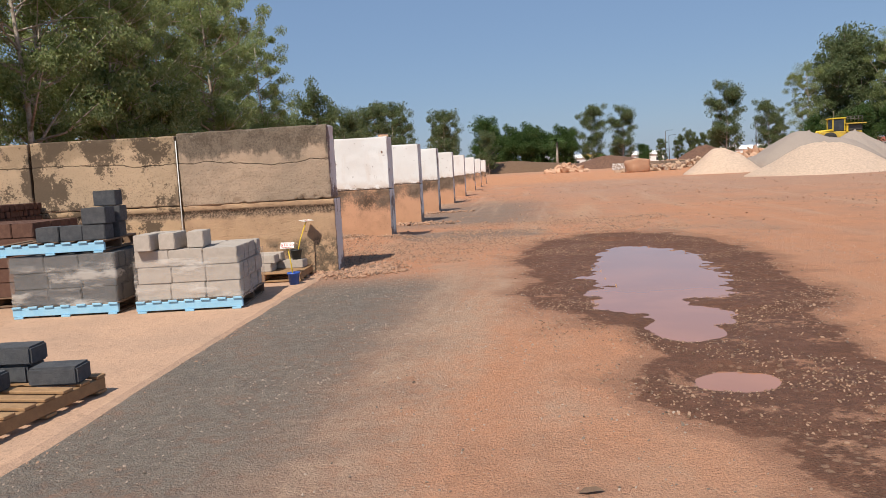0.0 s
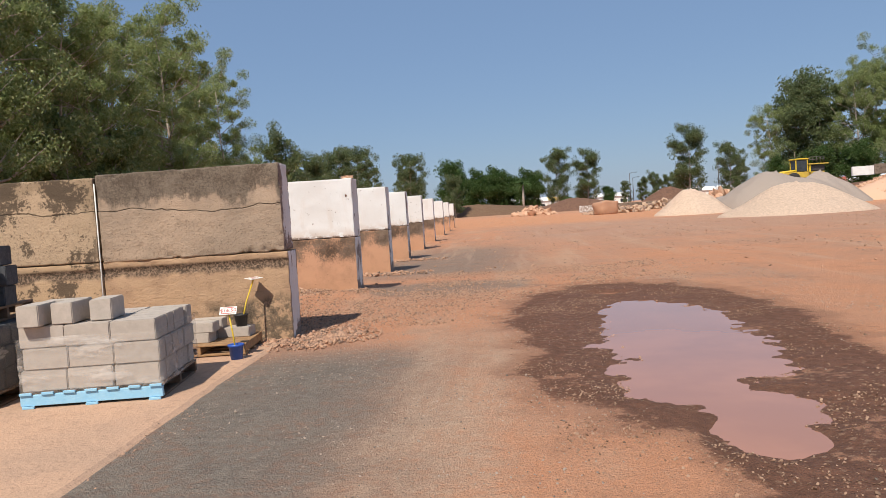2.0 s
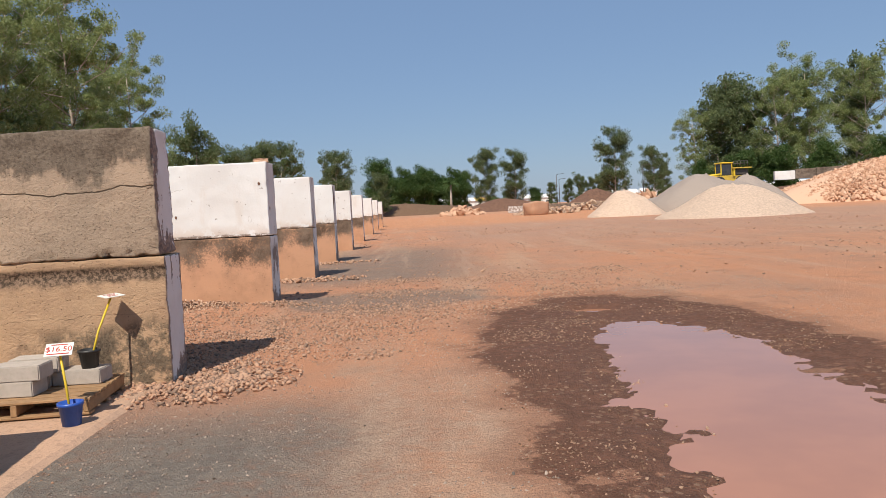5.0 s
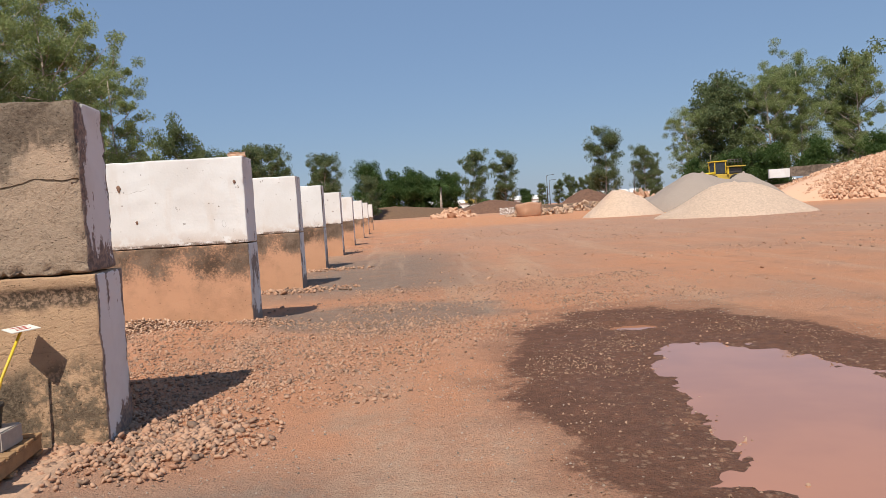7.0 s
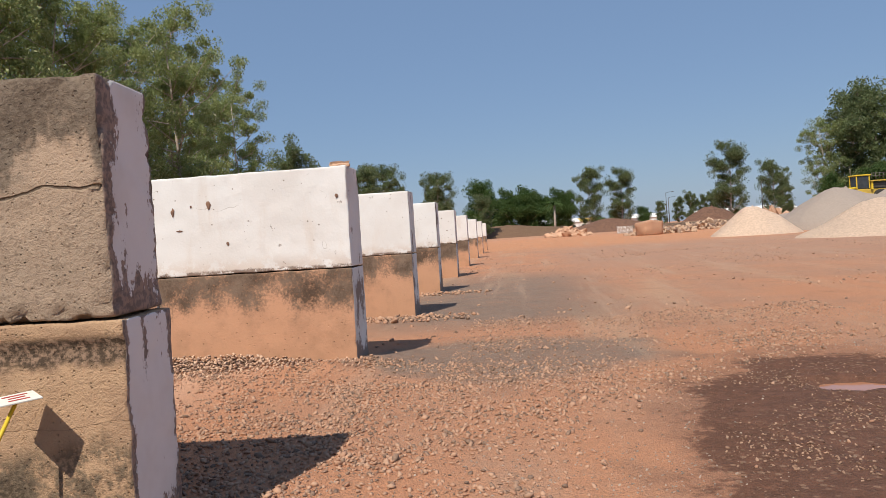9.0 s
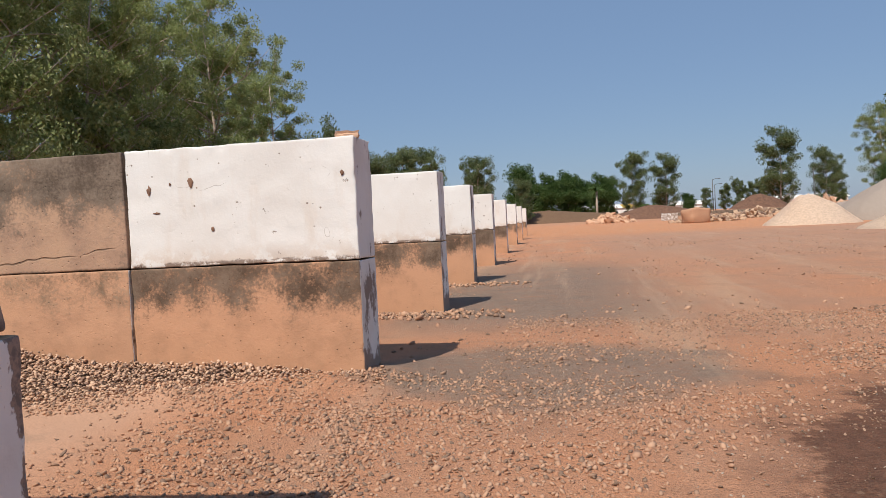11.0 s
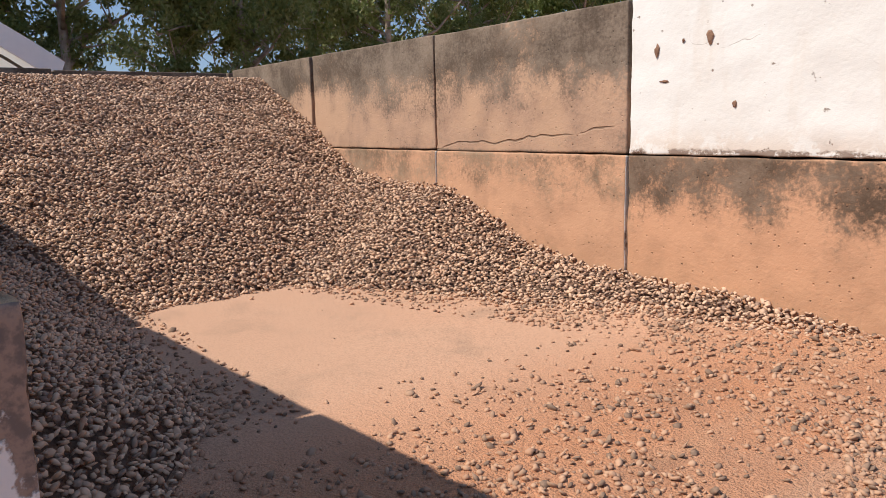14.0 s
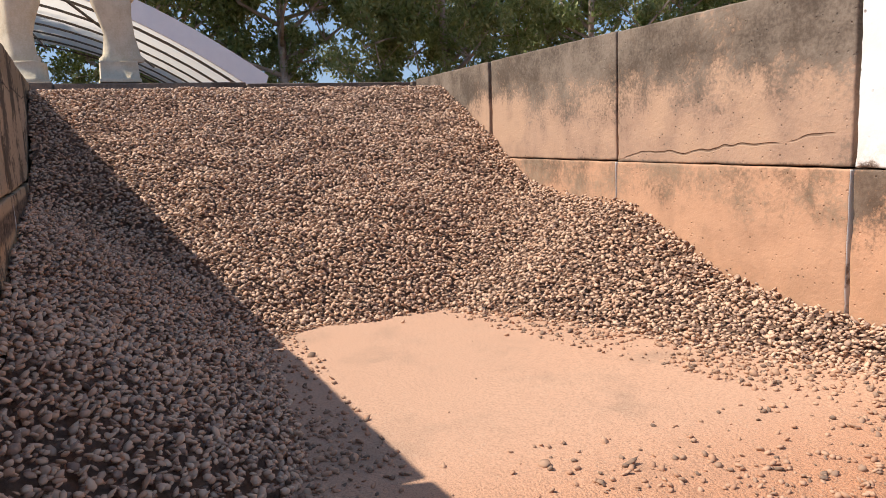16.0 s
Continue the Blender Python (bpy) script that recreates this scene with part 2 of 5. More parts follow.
def old_wall_material():
    """The first wall: black weathering along the top, a rough pitted face, a broken lip and mould at the foot."""
    n = Nodes("old_concrete")
    n1, n2, n3, n4 = n.noise(0.8, w=2.1), n.noise(3.4, 6, 0.7, w=2), n.noise(34, 5, 0.7, w=3), n.noise(110, 3, 0.6, w=6)
    drip = n.noise(4.5, 5, 0.65, (1.0, 1.0, 0.16), w=5)
    c = n.mix(n.sm(n.add(n1, n.mul(n2, 0.5)), 0.6, 0.9), (0.48, 0.345, 0.245), (0.37, 0.275, 0.20))
    upper = n.sm(n.z, 1.145, 1.16)
    c = n.mix(n.mul(n.f('SUBTRACT', 1.0, upper), 0.75), c, n.mix(n.sm(n2, 0.4, 0.65), (0.53, 0.335, 0.195), (0.44, 0.27, 0.16)))
    ragged = n.add(n.mul(n.add(n2, -0.5), 0.75), n.add(n.mul(n.add(drip, -0.5), 0.7), n.mul(n.add(n1, -0.5), 0.9)))
    black = n.mul(n.sm(n.add(n.z, n.mul(ragged, 0.85)), 1.86, 2.0), upper)
    tone = n.mix(n.sm(n.add(n.mul(n2, 0.5), n.mul(n3, 0.5)), 0.38, 0.62), (0.06, 0.047, 0.037), (0.19, 0.15, 0.115))
    c = n.mix(n.mul(black, 0.85), c, tone)
    blotch = n.mul(n.sm(n.add(n.noise(1.4, 5, 0.7, w=31), n.mul(n.add(n3, -0.5), 0.3)), 0.50, 0.56), n.sm(n.x, -2.2, -2.45))
    c = n.mix(n.mul(n.sm(n.x, -2.30, -2.34), 0.5), c, (0.55, 0.385, 0.235))
    c = n.mix(n.mul(blotch, 0.85), c, (0.075, 0.055, 0.04))
    rust = n.mul(n.sm(n.noise(2.1, 4, 0.6, (1, 1, 0.6), w=33), 0.64, 0.72), upper)
    c = n.mix(n.mul(rust, 0.7), c, (0.50, 0.30, 0.19))
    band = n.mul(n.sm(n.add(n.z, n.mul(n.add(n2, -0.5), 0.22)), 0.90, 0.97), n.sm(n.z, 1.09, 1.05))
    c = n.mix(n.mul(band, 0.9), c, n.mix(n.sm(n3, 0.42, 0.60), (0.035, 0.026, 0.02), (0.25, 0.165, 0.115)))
    mould = n.mul(n.sm(n.add(n.mul(n.x, 0.5), n.mul(ragged, 0.9)), -0.55, -0.25), n.sm(n.add(n.z, n.mul(ragged, 0.5)), 0.66, 0.50))
    mould = n.mul(mould, n.sm(n.add(n2, n.mul(n.add(n3, -0.5), 0.5)), 0.36, 0.54))
    c = n.mix(n.mul(mould, 0.92), c, n.mix(n.sm(n3, 0.4, 0.62), (0.06, 0.048, 0.036), (0.17, 0.13, 0.09)))
    pits = n.sm(n.cells(30), 0.20, 0.08)
    rough = n.mul(n.sm(n3, 0.50, 0.66), n.mul(upper, n.sm(n.z, 1.95, 1.45)))
    c = n.mix(n.mul(rough, 0.5), c, (0.17, 0.115, 0.08))
    c = n.mix(n.mul(pits, n.mul(n.sm(n2, 0.45, 0.58), 0.7)), c, (0.09, 0.065, 0.05))
    bump = n.add(n.mul(n2, 0.6), n.add(n.mul(n3, 0.7), n.add(n.mul(n4, 0.3), n.mul(pits, -0.6))))
    for height, tilt, depth in ((1.74, 0.03, 0.8), (0.66, -0.02, 0.22)):
        line = n.f('ABSOLUTE', n.add(n.z, n.add(n.mul(n.x, tilt), n.add(n.mul(n.noise(1.3, 5, 0.6, w=8), 0.24), -height - 0.12))))
        cut = n.sm(line, 0.011 * depth, 0.003 * depth)
        c = n.mix(n.mul(cut, depth), c, (0.055, 0.04, 0.03))
        bump = n.add(bump, n.mul(cut, -1.2 * depth))
    return n.done(c, 0.93, bump, 0.8, 0.025, spec=0.15)


def old_end_material():
    """White paint on the first wall's end, worn through along its edge and stained brown."""
    n = Nodes("worn_white_old_end")
    n2, n3 = n.noise(3.1, 6, 0.65, (1, 1, 0.5), w=1), n.noise(30, 4, w=2)
    c = n.mix(n.sm(n.noise(1.3), 0.4, 0.7), (0.78, 0.74, 0.70), (0.66, 0.60, 0.54))
    edge = n.mul(n.f('MAXIMUM', n.sm(n.y, -0.03, -0.09), n.sm(n.y, 0.36, 0.43)), 0.17)
    edge = n.add(edge, n.mul(n.mul(n.sm(n.y, 0.22, 0.0), n.sm(n.z, 1.145, 1.16)), 0.2))
    seam = n.mul(n.mul(n.sm(n.z, 1.50, 1.18), n.sm(n.z, 1.12, 1.16)), 0.14)
    drip = n.mul(n.add(n.noise(7, 4, 0.6, (1, 1, 0.14), w=7), -0.5), 0.4)
    worn = n.sm(n.add(n.add(n.add(n2, n.mul(n.add(n3, -0.5), 0.25)), n.add(edge, seam)), n.add(drip, n.mul(n.sm(n.z, 0.35, 0.0), 0.2))), 0.60, 0.64)
    c = n.mix(n.mul(worn, 0.88), c, n.mix(n.sm(n3, 0.4, 0.6), (0.10, 0.06, 0.042), (0.27, 0.17, 0.115)))
    return n.done(c, 0.85, n.add(n.mul(worn, -0.5), n.add(n2, n.mul(n3, 0.4))), 0.6, 0.015)


def n_seed(name):
    return (sum(ord(k) for k in name) % 17) * 0.7


def white_paint_material():
    n = Nodes("white_painted_concrete")
    n1, n2, n3 = n.noise(1.1), n.noise(6, 6, 0.7, w=1), n.noise(30, w=2)
    c = n.mix(n.sm(n1, 0.35, 0.7), (0.74, 0.725, 0.71), (0.68, 0.65, 0.625))
    c = n.mix(n.mul(n.sm(n.noise(3, 5, 0.6, (1, 1, 0.2), w=4), 0.58, 0.75), 0.35), c, (0.58, 0.47, 0.38))
    low = n.mul(n.sm(n.z, 1.40, 1.15), n.sm(n2, 0.40, 0.52))
    chip = n.f('MAXIMUM', n.mul(n.sm(n.cells(9.0), 0.10, 0.06), n.sm(n.noise(1.9, w=17), 0.47, 0.54)), n.mul(n.sm(n.add(n2, n.mul(n3, 0.2)), 0.76, 0.79), 1.0))
    scratch = n.noise(2.2, 2, 0.5, (1.0, 1.0, 1.0), w=9)
    scratch = n.mul(n.sm(n.f('ABSOLUTE', n.add(scratch, -0.5)), 0.003, 0.001), n.sm(n.noise(1.6, w=12), 0.58, 0.63))
    c = n.mix(n.mul(low, 0.45), c, (0.50, 0.34, 0.23))
    foot_chip = n.mul(n.sm(n.add(n.z, n.mul(n.add(n3, -0.5), 0.05)), 1.205, 1.18), n.sm(n2, 0.44, 0.52))
    chip = n.f('MAXIMUM', chip, foot_chip)
    c = n.mix(n.mul(n.f('MAXIMUM', chip, n.mul(scratch, 0.7)), 0.85), c, (0.20, 0.14, 0.11))
    return n.done(c, 0.75, n.add(n.mul(n2, 0.6), n.add(n.mul(n3, 0.3), n.mul(chip, -0.6))), 0.45, 0.015)


def end_paint_material():
    n = Nodes("worn_white_end")
    n2, n3 = n.noise(2.6, 6, 0.65, (1, 1, 0.6), w=1), n.noise(30, w=2)
    c = n.mix(n.sm(n.noise(1.3), 0.4, 0.7), (0.78, 0.75, 0.71), (0.68, 0.64, 0.59))
    worn = n.sm(n.add(n.add(n2, n.mul(n3, 0.12)), n.mul(n.sm(n.z, 0.45, 0.05), 0.25)), 0.60, 0.66)
    c = n.mix(n.mul(worn, 0.85), c, (0.19, 0.125, 0.09))
    return n.done(c, 0.85, n.add(n2, n.mul(n3, 0.3)), 0.5, 0.015)


def pebble_material(name, tones):
    n = Nodes(name)
    c = n.mix(n.sm(n.island, 0.0, 0.45), tones[0], tones[1])
    c = n.mix(n.sm(n.island, 0.5, 0.95), c, tones[2])
    c = n.mix(n.mul(n.sm(n.noise(45, 4), 0.45, 0.7), 0.4), c, tones[1])
    return n.done(c, 0.85, n.noise(90, 3, w=2), 0.3, 0.004)


def leaf_material(name, a, b, c2, glow=0.55):
    n = Nodes(name)
    c = n.mix(n.sm(n.island, 0.0, 0.6), a, b)
    c = n.mix(n.sm(n.island, 0.72, 1.0), c, c2)
    c = n.mix(n.mul(n.rnd, 0.45), c, b)
    n.b.inputs["Transmission Weight"].default_value = 0.0
    m = n.done(c, 0.55, None, spec=0.35)
    t = n.t
    tr = t.nodes.new("ShaderNodeBsdfTranslucent")
    t.links.new(c, tr.inputs[0])
    mx = t.nodes.new("ShaderNodeMixShader")
    mx.inputs[0].default_value = glow
    t.links.new(n.b.outputs[0], mx.inputs[1])
    t.links.new(tr.outputs[0], mx.inputs[2])
    t.links.new(mx.outputs[0], t.nodes["Material Output"].inputs[0])
    return m


M = dict(
    dirt=ground_material(), slab=slab_material(), white=white_paint_material(), end=end_paint_material(),
    old=old_wall_material(), oldend=old_end_material(),
    mid=concrete_material("grey_concrete", (0.46, 0.295, 0.20), (0.39, 0.25, 0.18), (0.11, 0.088, 0.07), 0.16, ((1.56, -0.083),)),
    base=concrete_material("dusty_base_concrete", (0.52, 0.29, 0.18), (0.45, 0.255, 0.16), (0.085, 0.065, 0.05), 0.13),
    clean=concrete_material("clean_base_concrete", (0.52, 0.30, 0.19), (0.46, 0.265, 0.17), (0.16, 0.115, 0.08), -0.12),
    pebble=pebble_material("river_pebbles", ((0.46, 0.275, 0.18), (0.62, 0.42, 0.295), (0.25, 0.16, 0.12))),
    rubble=pebble_material("loose_stones", ((0.40, 0.25, 0.17), (0.50, 0.34, 0.23), (0.24, 0.16, 0.12))),
    trackstone=pebble_material("track_stones", ((0.26, 0.185, 0.135), (0.40, 0.31, 0.245), (0.15, 0.115, 0.09))),
    strewn=pebble_material("strewn_pebbles", ((0.37, 0.20, 0.125), (0.48, 0.29, 0.19), (0.19, 0.125, 0.09))),
    mudstone=pebble_material("muddy_stones", ((0.24, 0.135, 0.085), (0.38, 0.24, 0.16), (0.14, 0.08, 0.05))),
    orange_rock=pebble_material("orange_rock", ((0.50, 0.28, 0.17), (0.60, 0.385, 0.26), (0.40, 0.215, 0.13))),
    sand=plain("pale_sand", (0.76, 0.57, 0.43), (0.60, 0.435, 0.32), 7, 0.95, 1.0, 0.06),
    greygravel=plain("grey_gravel", (0.30, 0.245, 0.205), (0.37, 0.30, 0.25), 9, 0.95, 0.6, 0.03),
    mound=plain("dark_soil", (0.13, 0.07, 0.05), (0.20, 0.11, 0.07), 2, 0.95, 0.9, 0.1),
    drygrass=plain("dry_grass", (0.14, 0.08, 0.05), (0.20, 0.125, 0.075), 3, 0.95, 0.9, 0.1),
    timber=plain("pallet_timber", (0.42, 0.25, 0.125), (0.30, 0.175, 0.09), 14, 0.8, 0.5, 0.006, vary=0.4),
    darktimber=plain("weathered_timber", (0.17, 0.105, 0.07), (0.25, 0.16, 0.10), 14, 0.85, 0.5, 0.006, vary=0.4),
    blue=plain("pale_blue_paint", (0.27, 0.53, 0.72), (0.33, 0.58, 0.75), 9, 0.6, 0.3, 0.004, vary=0.1),
    lightblock=plain("pale_concrete_block", (0.50, 0.43, 0.37), (0.43, 0.37, 0.315), 16, 0.9, 0.6, 0.006, vary=0.2),
    darkblock=plain("charcoal_concrete_block", (0.075, 0.077, 0.085), (0.115, 0.115, 0.12), 16, 0.85, 0.9, 0.012, vary=0.2),
    brownblock=plain("brown_brick", (0.11, 0.055, 0.04), (0.16, 0.085, 0.06), 16, 0.9, 0.6, 0.006, vary=0.3),
    bluebucket=plain("blue_plastic", (0.02, 0.07, 0.34), (0.03, 0.10, 0.42), 6, 0.4, 0.1, 0.003, spec=0.5),
    blackpot=plain("black_plastic", (0.018, 0.018, 0.018), (0.03, 0.028, 0.026), 6, 0.5, 0.1, 0.003, spec=0.5),
    yellow=plain("yellow_paint", (0.72, 0.50, 0.03), (0.62, 0.42, 0.03), 6, 0.5, 0.1, 0.003, spec=0.5),
    yellowdark=plain("dirty_yellow_paint", (0.60, 0.40, 0.05), (0.42, 0.28, 0.06), 2, 0.6, 0.1, 0.003, spec=0.5),
    card=plain("white_card", (0.78, 0.76, 0.70), (0.70, 0.67, 0.60), 9, 0.7, 0.1, 0.003),
    redink=plain("red_ink", (0.50, 0.06, 0.04), (0.42, 0.05, 0.04), 9, 0.7, 0.1, 0.003),
    rubber=plain("tyre_rubber", (0.025, 0.023, 0.022), (0.05, 0.045, 0.04), 6, 0.85, 0.4, 0.01),
    steel=plain("dark_steel", (0.09, 0.085, 0.08), (0.14, 0.12, 0.10), 6, 0.55, 0.2, 0.004, metal=0.6),
    whitewall=plain("white_wall", (0.78, 0.76, 0.73), (0.70, 0.68, 0.64), 0.7, 0.8, 0.2, 0.01),
    roofwhite=plain("white_roof_fabric", (0.78, 0.78, 0.78), (0.72, 0.72, 0.73), 0.8, 0.6, 0.15, 0.01),
    statue=plain("cream_cast_stone", (0.62, 0.53, 0.40), (0.50, 0.41, 0.29), 5, 0.85, 0.5, 0.01),
    bark=plain("pale_bark", (0.52, 0.45, 0.38), (0.29, 0.23, 0.18), 3, 0.9, 0.6, 0.03),
    redroof=plain("red_roof", (0.36, 0.10, 0.06), (0.30, 0.09, 0.06), 2, 0.8, 0.2, 0.01),
    darkglass=plain("dark_window", (0.03, 0.035, 0.04), (0.05, 0.055, 0.06), 2, 0.15, 0.0, 0.01, spec=0.5),
    leaf=leaf_material("gum_leaves", (0.17, 0.22, 0.075), (0.28, 0.33, 0.125), (0.46, 0.49, 0.26), 0.5),
    leafdark=leaf_material("dense_leaves", (0.05, 0.10, 0.025), (0.085, 0.145, 0.04), (0.14, 0.20, 0.06)),
    leafgrey=leaf_material("far_gum_leaves", (0.11, 0.15, 0.06), (0.16, 0.20, 0.085), (0.23, 0.25, 0.13)),
)


def water_material():
    n = Nodes("muddy_water")
    c = n.mix(n.sm(n.noise(0.8), 0.35, 0.65), (0.43, 0.195, 0.11), (0.37, 0.17, 0.10))
    m = n.done(c, 0.06, n.noise(5, 2), 0.02, 0.01, spec=0.5)
    return m


def film_material():
    n = Nodes("stretch_film")
    fold = n.noise(2.6, 5, 0.62, (0.6, 0.6, 1.9))
    n.put(n.b.inputs["Alpha"], n.add(0.12, n.mul(n.sm(fold, 0.48, 0.66), 0.45)))
    return n.done((0.72, 0.66, 0.60), 0.28, fold, 0.9, 0.03, spec=0.6)


# darker than the pebbles: paints the shade in the gaps between them
M["core"] = plain("pebble_gap_shade", (0.17, 0.10, 0.07), (0.24, 0.145, 0.10), 30, 0.95, 0.8, 0.02)
M["water"], M["film"] = water_material(), film_material()
M["fabric"] = leaf_material("white_fabric", (0.82, 0.75, 0.66), (0.79, 0.72, 0.64), (0.80, 0.74, 0.66), 0.75)


# ---- building blocks ----
def mesh(name, verts, faces, mats, smooth=False, index=None):
    me = bpy.data.meshes.new(name)
    me.from_pydata(verts, [], faces)
    for m in mats:
        me.materials.append(M[m])
    if index is not None:
        me.polygons.foreach_set("material_index", index)
    if smooth:
        me.polygons.foreach_set("use_smooth", [True] * len(me.polygons))
    me.update()
    return me


def thing(name, x=0, y=0, z=0, rz=0, label="", category="", group="", kind="", rx=0, ry=0):
    ob = new(name)
    ob.empty_display_size = 0.1
    ob.matrix_basis = pose(x, y, z, rx, ry, rz)
    return tagged(ob, label, category, group, kind)


def part(name, me, parent, label="", m=None):
    ob = new(name, me)
    ob.parent = parent
    if m is not None:
        ob.matrix_basis = m
    return tagged(ob, label)


def from_bm(name, bm, mat, smooth=False):
    me = bpy.data.meshes.new(name)
    bm.to_mesh(me)
    bm.free()
    me.materials.append(M[mat])
    if smooth:
        me.polygons.foreach_set("use_smooth", [True] * len(me.polygons))
    return me


def cuboid(name, size, mat, bevel=0.006, at=(0, 0, 0), seg=1):
    """A bevelled box that stands on z = 0, centred in x and y."""
    bm = bmesh.new()
    bmesh.ops.create_cube(bm, size=1)
    for v in bm.verts:
        v.co = Vector((v.co.x * size[0] + at[0], v.co.y * size[1] + at[1], (v.co.z + 0.5) * size[2] + at[2]))
    if bevel:
        bmesh.ops.bevel(bm, geom=bm.edges[:], offset=bevel, segments=seg, affect='EDGES')
    return from_bm(name, bm, mat)


def tube(points, radii, sides=7):
    """Vertices and faces of a tapered tube along points."""
    vs, fs = [], []
    pts = [Vector(p) for p in points]
    for i, p in enumerate(pts):
        d = (pts[min(i + 1, len(pts) - 1)] - pts[max(i - 1, 0)]).normalized()
        u = d.cross(Vector((0.3, 0.9, 0.1)) if abs(d.z) > 0.8 else Vector((0, 0, 1))).normalized()
        w = d.cross(u)
        for k in range(sides):
            a = 2 * math.pi * k / sides
            vs.append(p + radii[i] * (math.cos(a) * u + math.sin(a) * w))
    for i in range(len(pts) - 1):
        for k in range(sides):
            a, b = i * sides + k, i * sides + (k + 1) % sides
            fs.append((a, b, b + sides, a + sides))
    fs += [tuple(range(sides - 1, -1, -1)), tuple(range((len(pts) - 1) * sides, len(pts) * sides))]
    return vs, fs


def tube_mesh(name, points, radii, mat, sides=8):
    return mesh(name, *tube(points, radii, sides), [mat], True)


def lathe(name, profile, mat, sides=20):
    vs, fs = [], []
    for r, z in profile:
        vs += [(r * math.cos(2 * math.pi * k / sides), r * math.sin(2 * math.pi * k / sides), z) for k in range(sides)]
    for i in range(len(profile) - 1):
        for k in range(sides):
            a, b = i * sides + k, i * sides + (k + 1) % sides
            fs.append((a, b, b + sides, a + sides))
    fs.append(tuple(range(sides - 1, -1, -1)))
    return mesh(name, vs, fs, [mat], True)


# ---- ground ----
def lines(*runs):
    out = []
    for a, b, step in runs:
        k = max(1, round((b - a) / step))
        out += [a + (b - a) * i / k for i in range(k)]
    return out + [runs[-1][1]]


def dip(x, y):
    """Depth of the puddle's hollow."""
    def e(cx, cy, rx, ry):
        return 1 - math.hypot((x - cx) / rx, (y - cy) / ry)
    d = max(e(4.84, 0.25, 0.98, 2.25), e(4.72, -1.5, 1.10, 1.6), e(4.62, -2.7, 0.98, 0.85), e(4.25, -3.4, 0.62, 0.75),
            e(4.66, -4.15, 0.55, 0.62), e(4.47, -4.8, 0.38, 0.5), e(4.5, -6.42, 0.38, 0.30), e(4.57, 3.2, 0.40, 0.24))
    d += 0.16 * noise.noise((x * 1.6, y * 1.6, 3)) + 0.17 * noise.noise((x * 4.5, y * 4.5, 9)) + 0.10 * noise.noise((x * 11, y * 11, 5)) + 0.05 * noise.noise((x * 24, y * 24, 8))
    return 0.09 * max(-0.3, min(0.5, d))


def foot(x, y):
    """Gravel banked up along the foot of the second wall."""
    return 0.12 * math.exp(-((y - 5.0) / 0.62) ** 2) * math.exp(-(max(0.0, x - 0.1) / 0.55) ** 2) if -10 < x < 3 and 2 < y < 8 else 0.0


def ground_z(x, y):
    z = 0.012 * noise.noise((x * 0.5, y * 0.5, 1)) if abs(x) < 40 and abs(y) < 90 else 0.0
    if 1.8 < x < 7.4 and -9 < y < 5.5:
        k = min(1, (x - 1.8) / 0.8, (7.4 - x) / 0.8, (y + 9) / 1.0, (5.5 - y) / 1.0)
        z += k * (-dip(x, y) + 0.008 * noise.noise((x * 7, y * 7, 2))) - 0.012 * k
    if x < 0.6 and y < 0.4:
        z -= 0.01
    return z + foot(x, y)


def build_ground():
    xs = lines((-1500, -100, 280), (-100, -12, 11), (-12, 1.8, 0.3), (1.8, 7.4, 0.06), (7.4, 30, 1.5), (30, 100, 14), (100, 1500, 280))
    ys = lines((-1500, -100, 280), (-100, -14, 12), (-14, -9, 0.25), (-9, 5.5, 0.06), (5.5, 30, 0.8), (30, 120, 9), (120, 2500, 400))
    vs = [(x, y, ground_z(x, y)) for y in ys for x in xs]
    w = len(xs)
    fs = [(j * w + i, j * w + i + 1, (j + 1) * w + i + 1, (j + 1) * w + i) for j in range(len(ys) - 1) for i in range(w - 1)]
    tagged(new("ground", mesh("ground", vs, fs, ["dirt"], True)), "red-brown dirt yard with grey crushed rock and wet mud", "ground", kind="structure")
    pts = [(4.6 + 1.75 * math.cos(a), -0.9 + 4.9 * math.sin(a)) for a in (2 * math.pi * k / 64 for k in range(64))]
    pts += [(4.45 + 0.6 * math.cos(2 * math.pi * k / 24), -6.5 + 0.42 * math.sin(2 * math.pi * k / 24)) for k in range(24)]
    vs = [(x, y, -0.030) for x, y in pts]
    tagged(new("puddle", mesh("puddle", vs, [tuple(range(64)), tuple(range(64, 88))], ["water"])), "shallow puddle of muddy pink-brown water", "puddle", kind="structure")
    edge = lines((-14, 0.0, 0.12))
    ex = [0.0 - 0.055 * (y + 2.56) * (1 if y < -2.56 else 0.3) + 0.02 * noise.noise((y * 3, 1, 1)) + 0.012 * noise.noise((y * 15, 1, 4)) for y in edge]
    n = len(edge)
    vs = [(x, y, 0.012) for x, y in zip(ex, edge)] + [(x + 0.12, y, -0.035) for x, y in zip(ex, edge)] + [(-14, y, 0.012) for y in edge]
    fs = []
    for i in range(n - 1):
        fs += [(i, i + n, i + n + 1, i + 1), (i, i + 1, i + 1 + 2 * n, i + 2 * n)]
    tagged(new("concrete_slab", mesh("slab", vs, fs, ["slab"])), "dusty peach concrete slab with a worn edge", "slab", kind="structure")


build_ground()

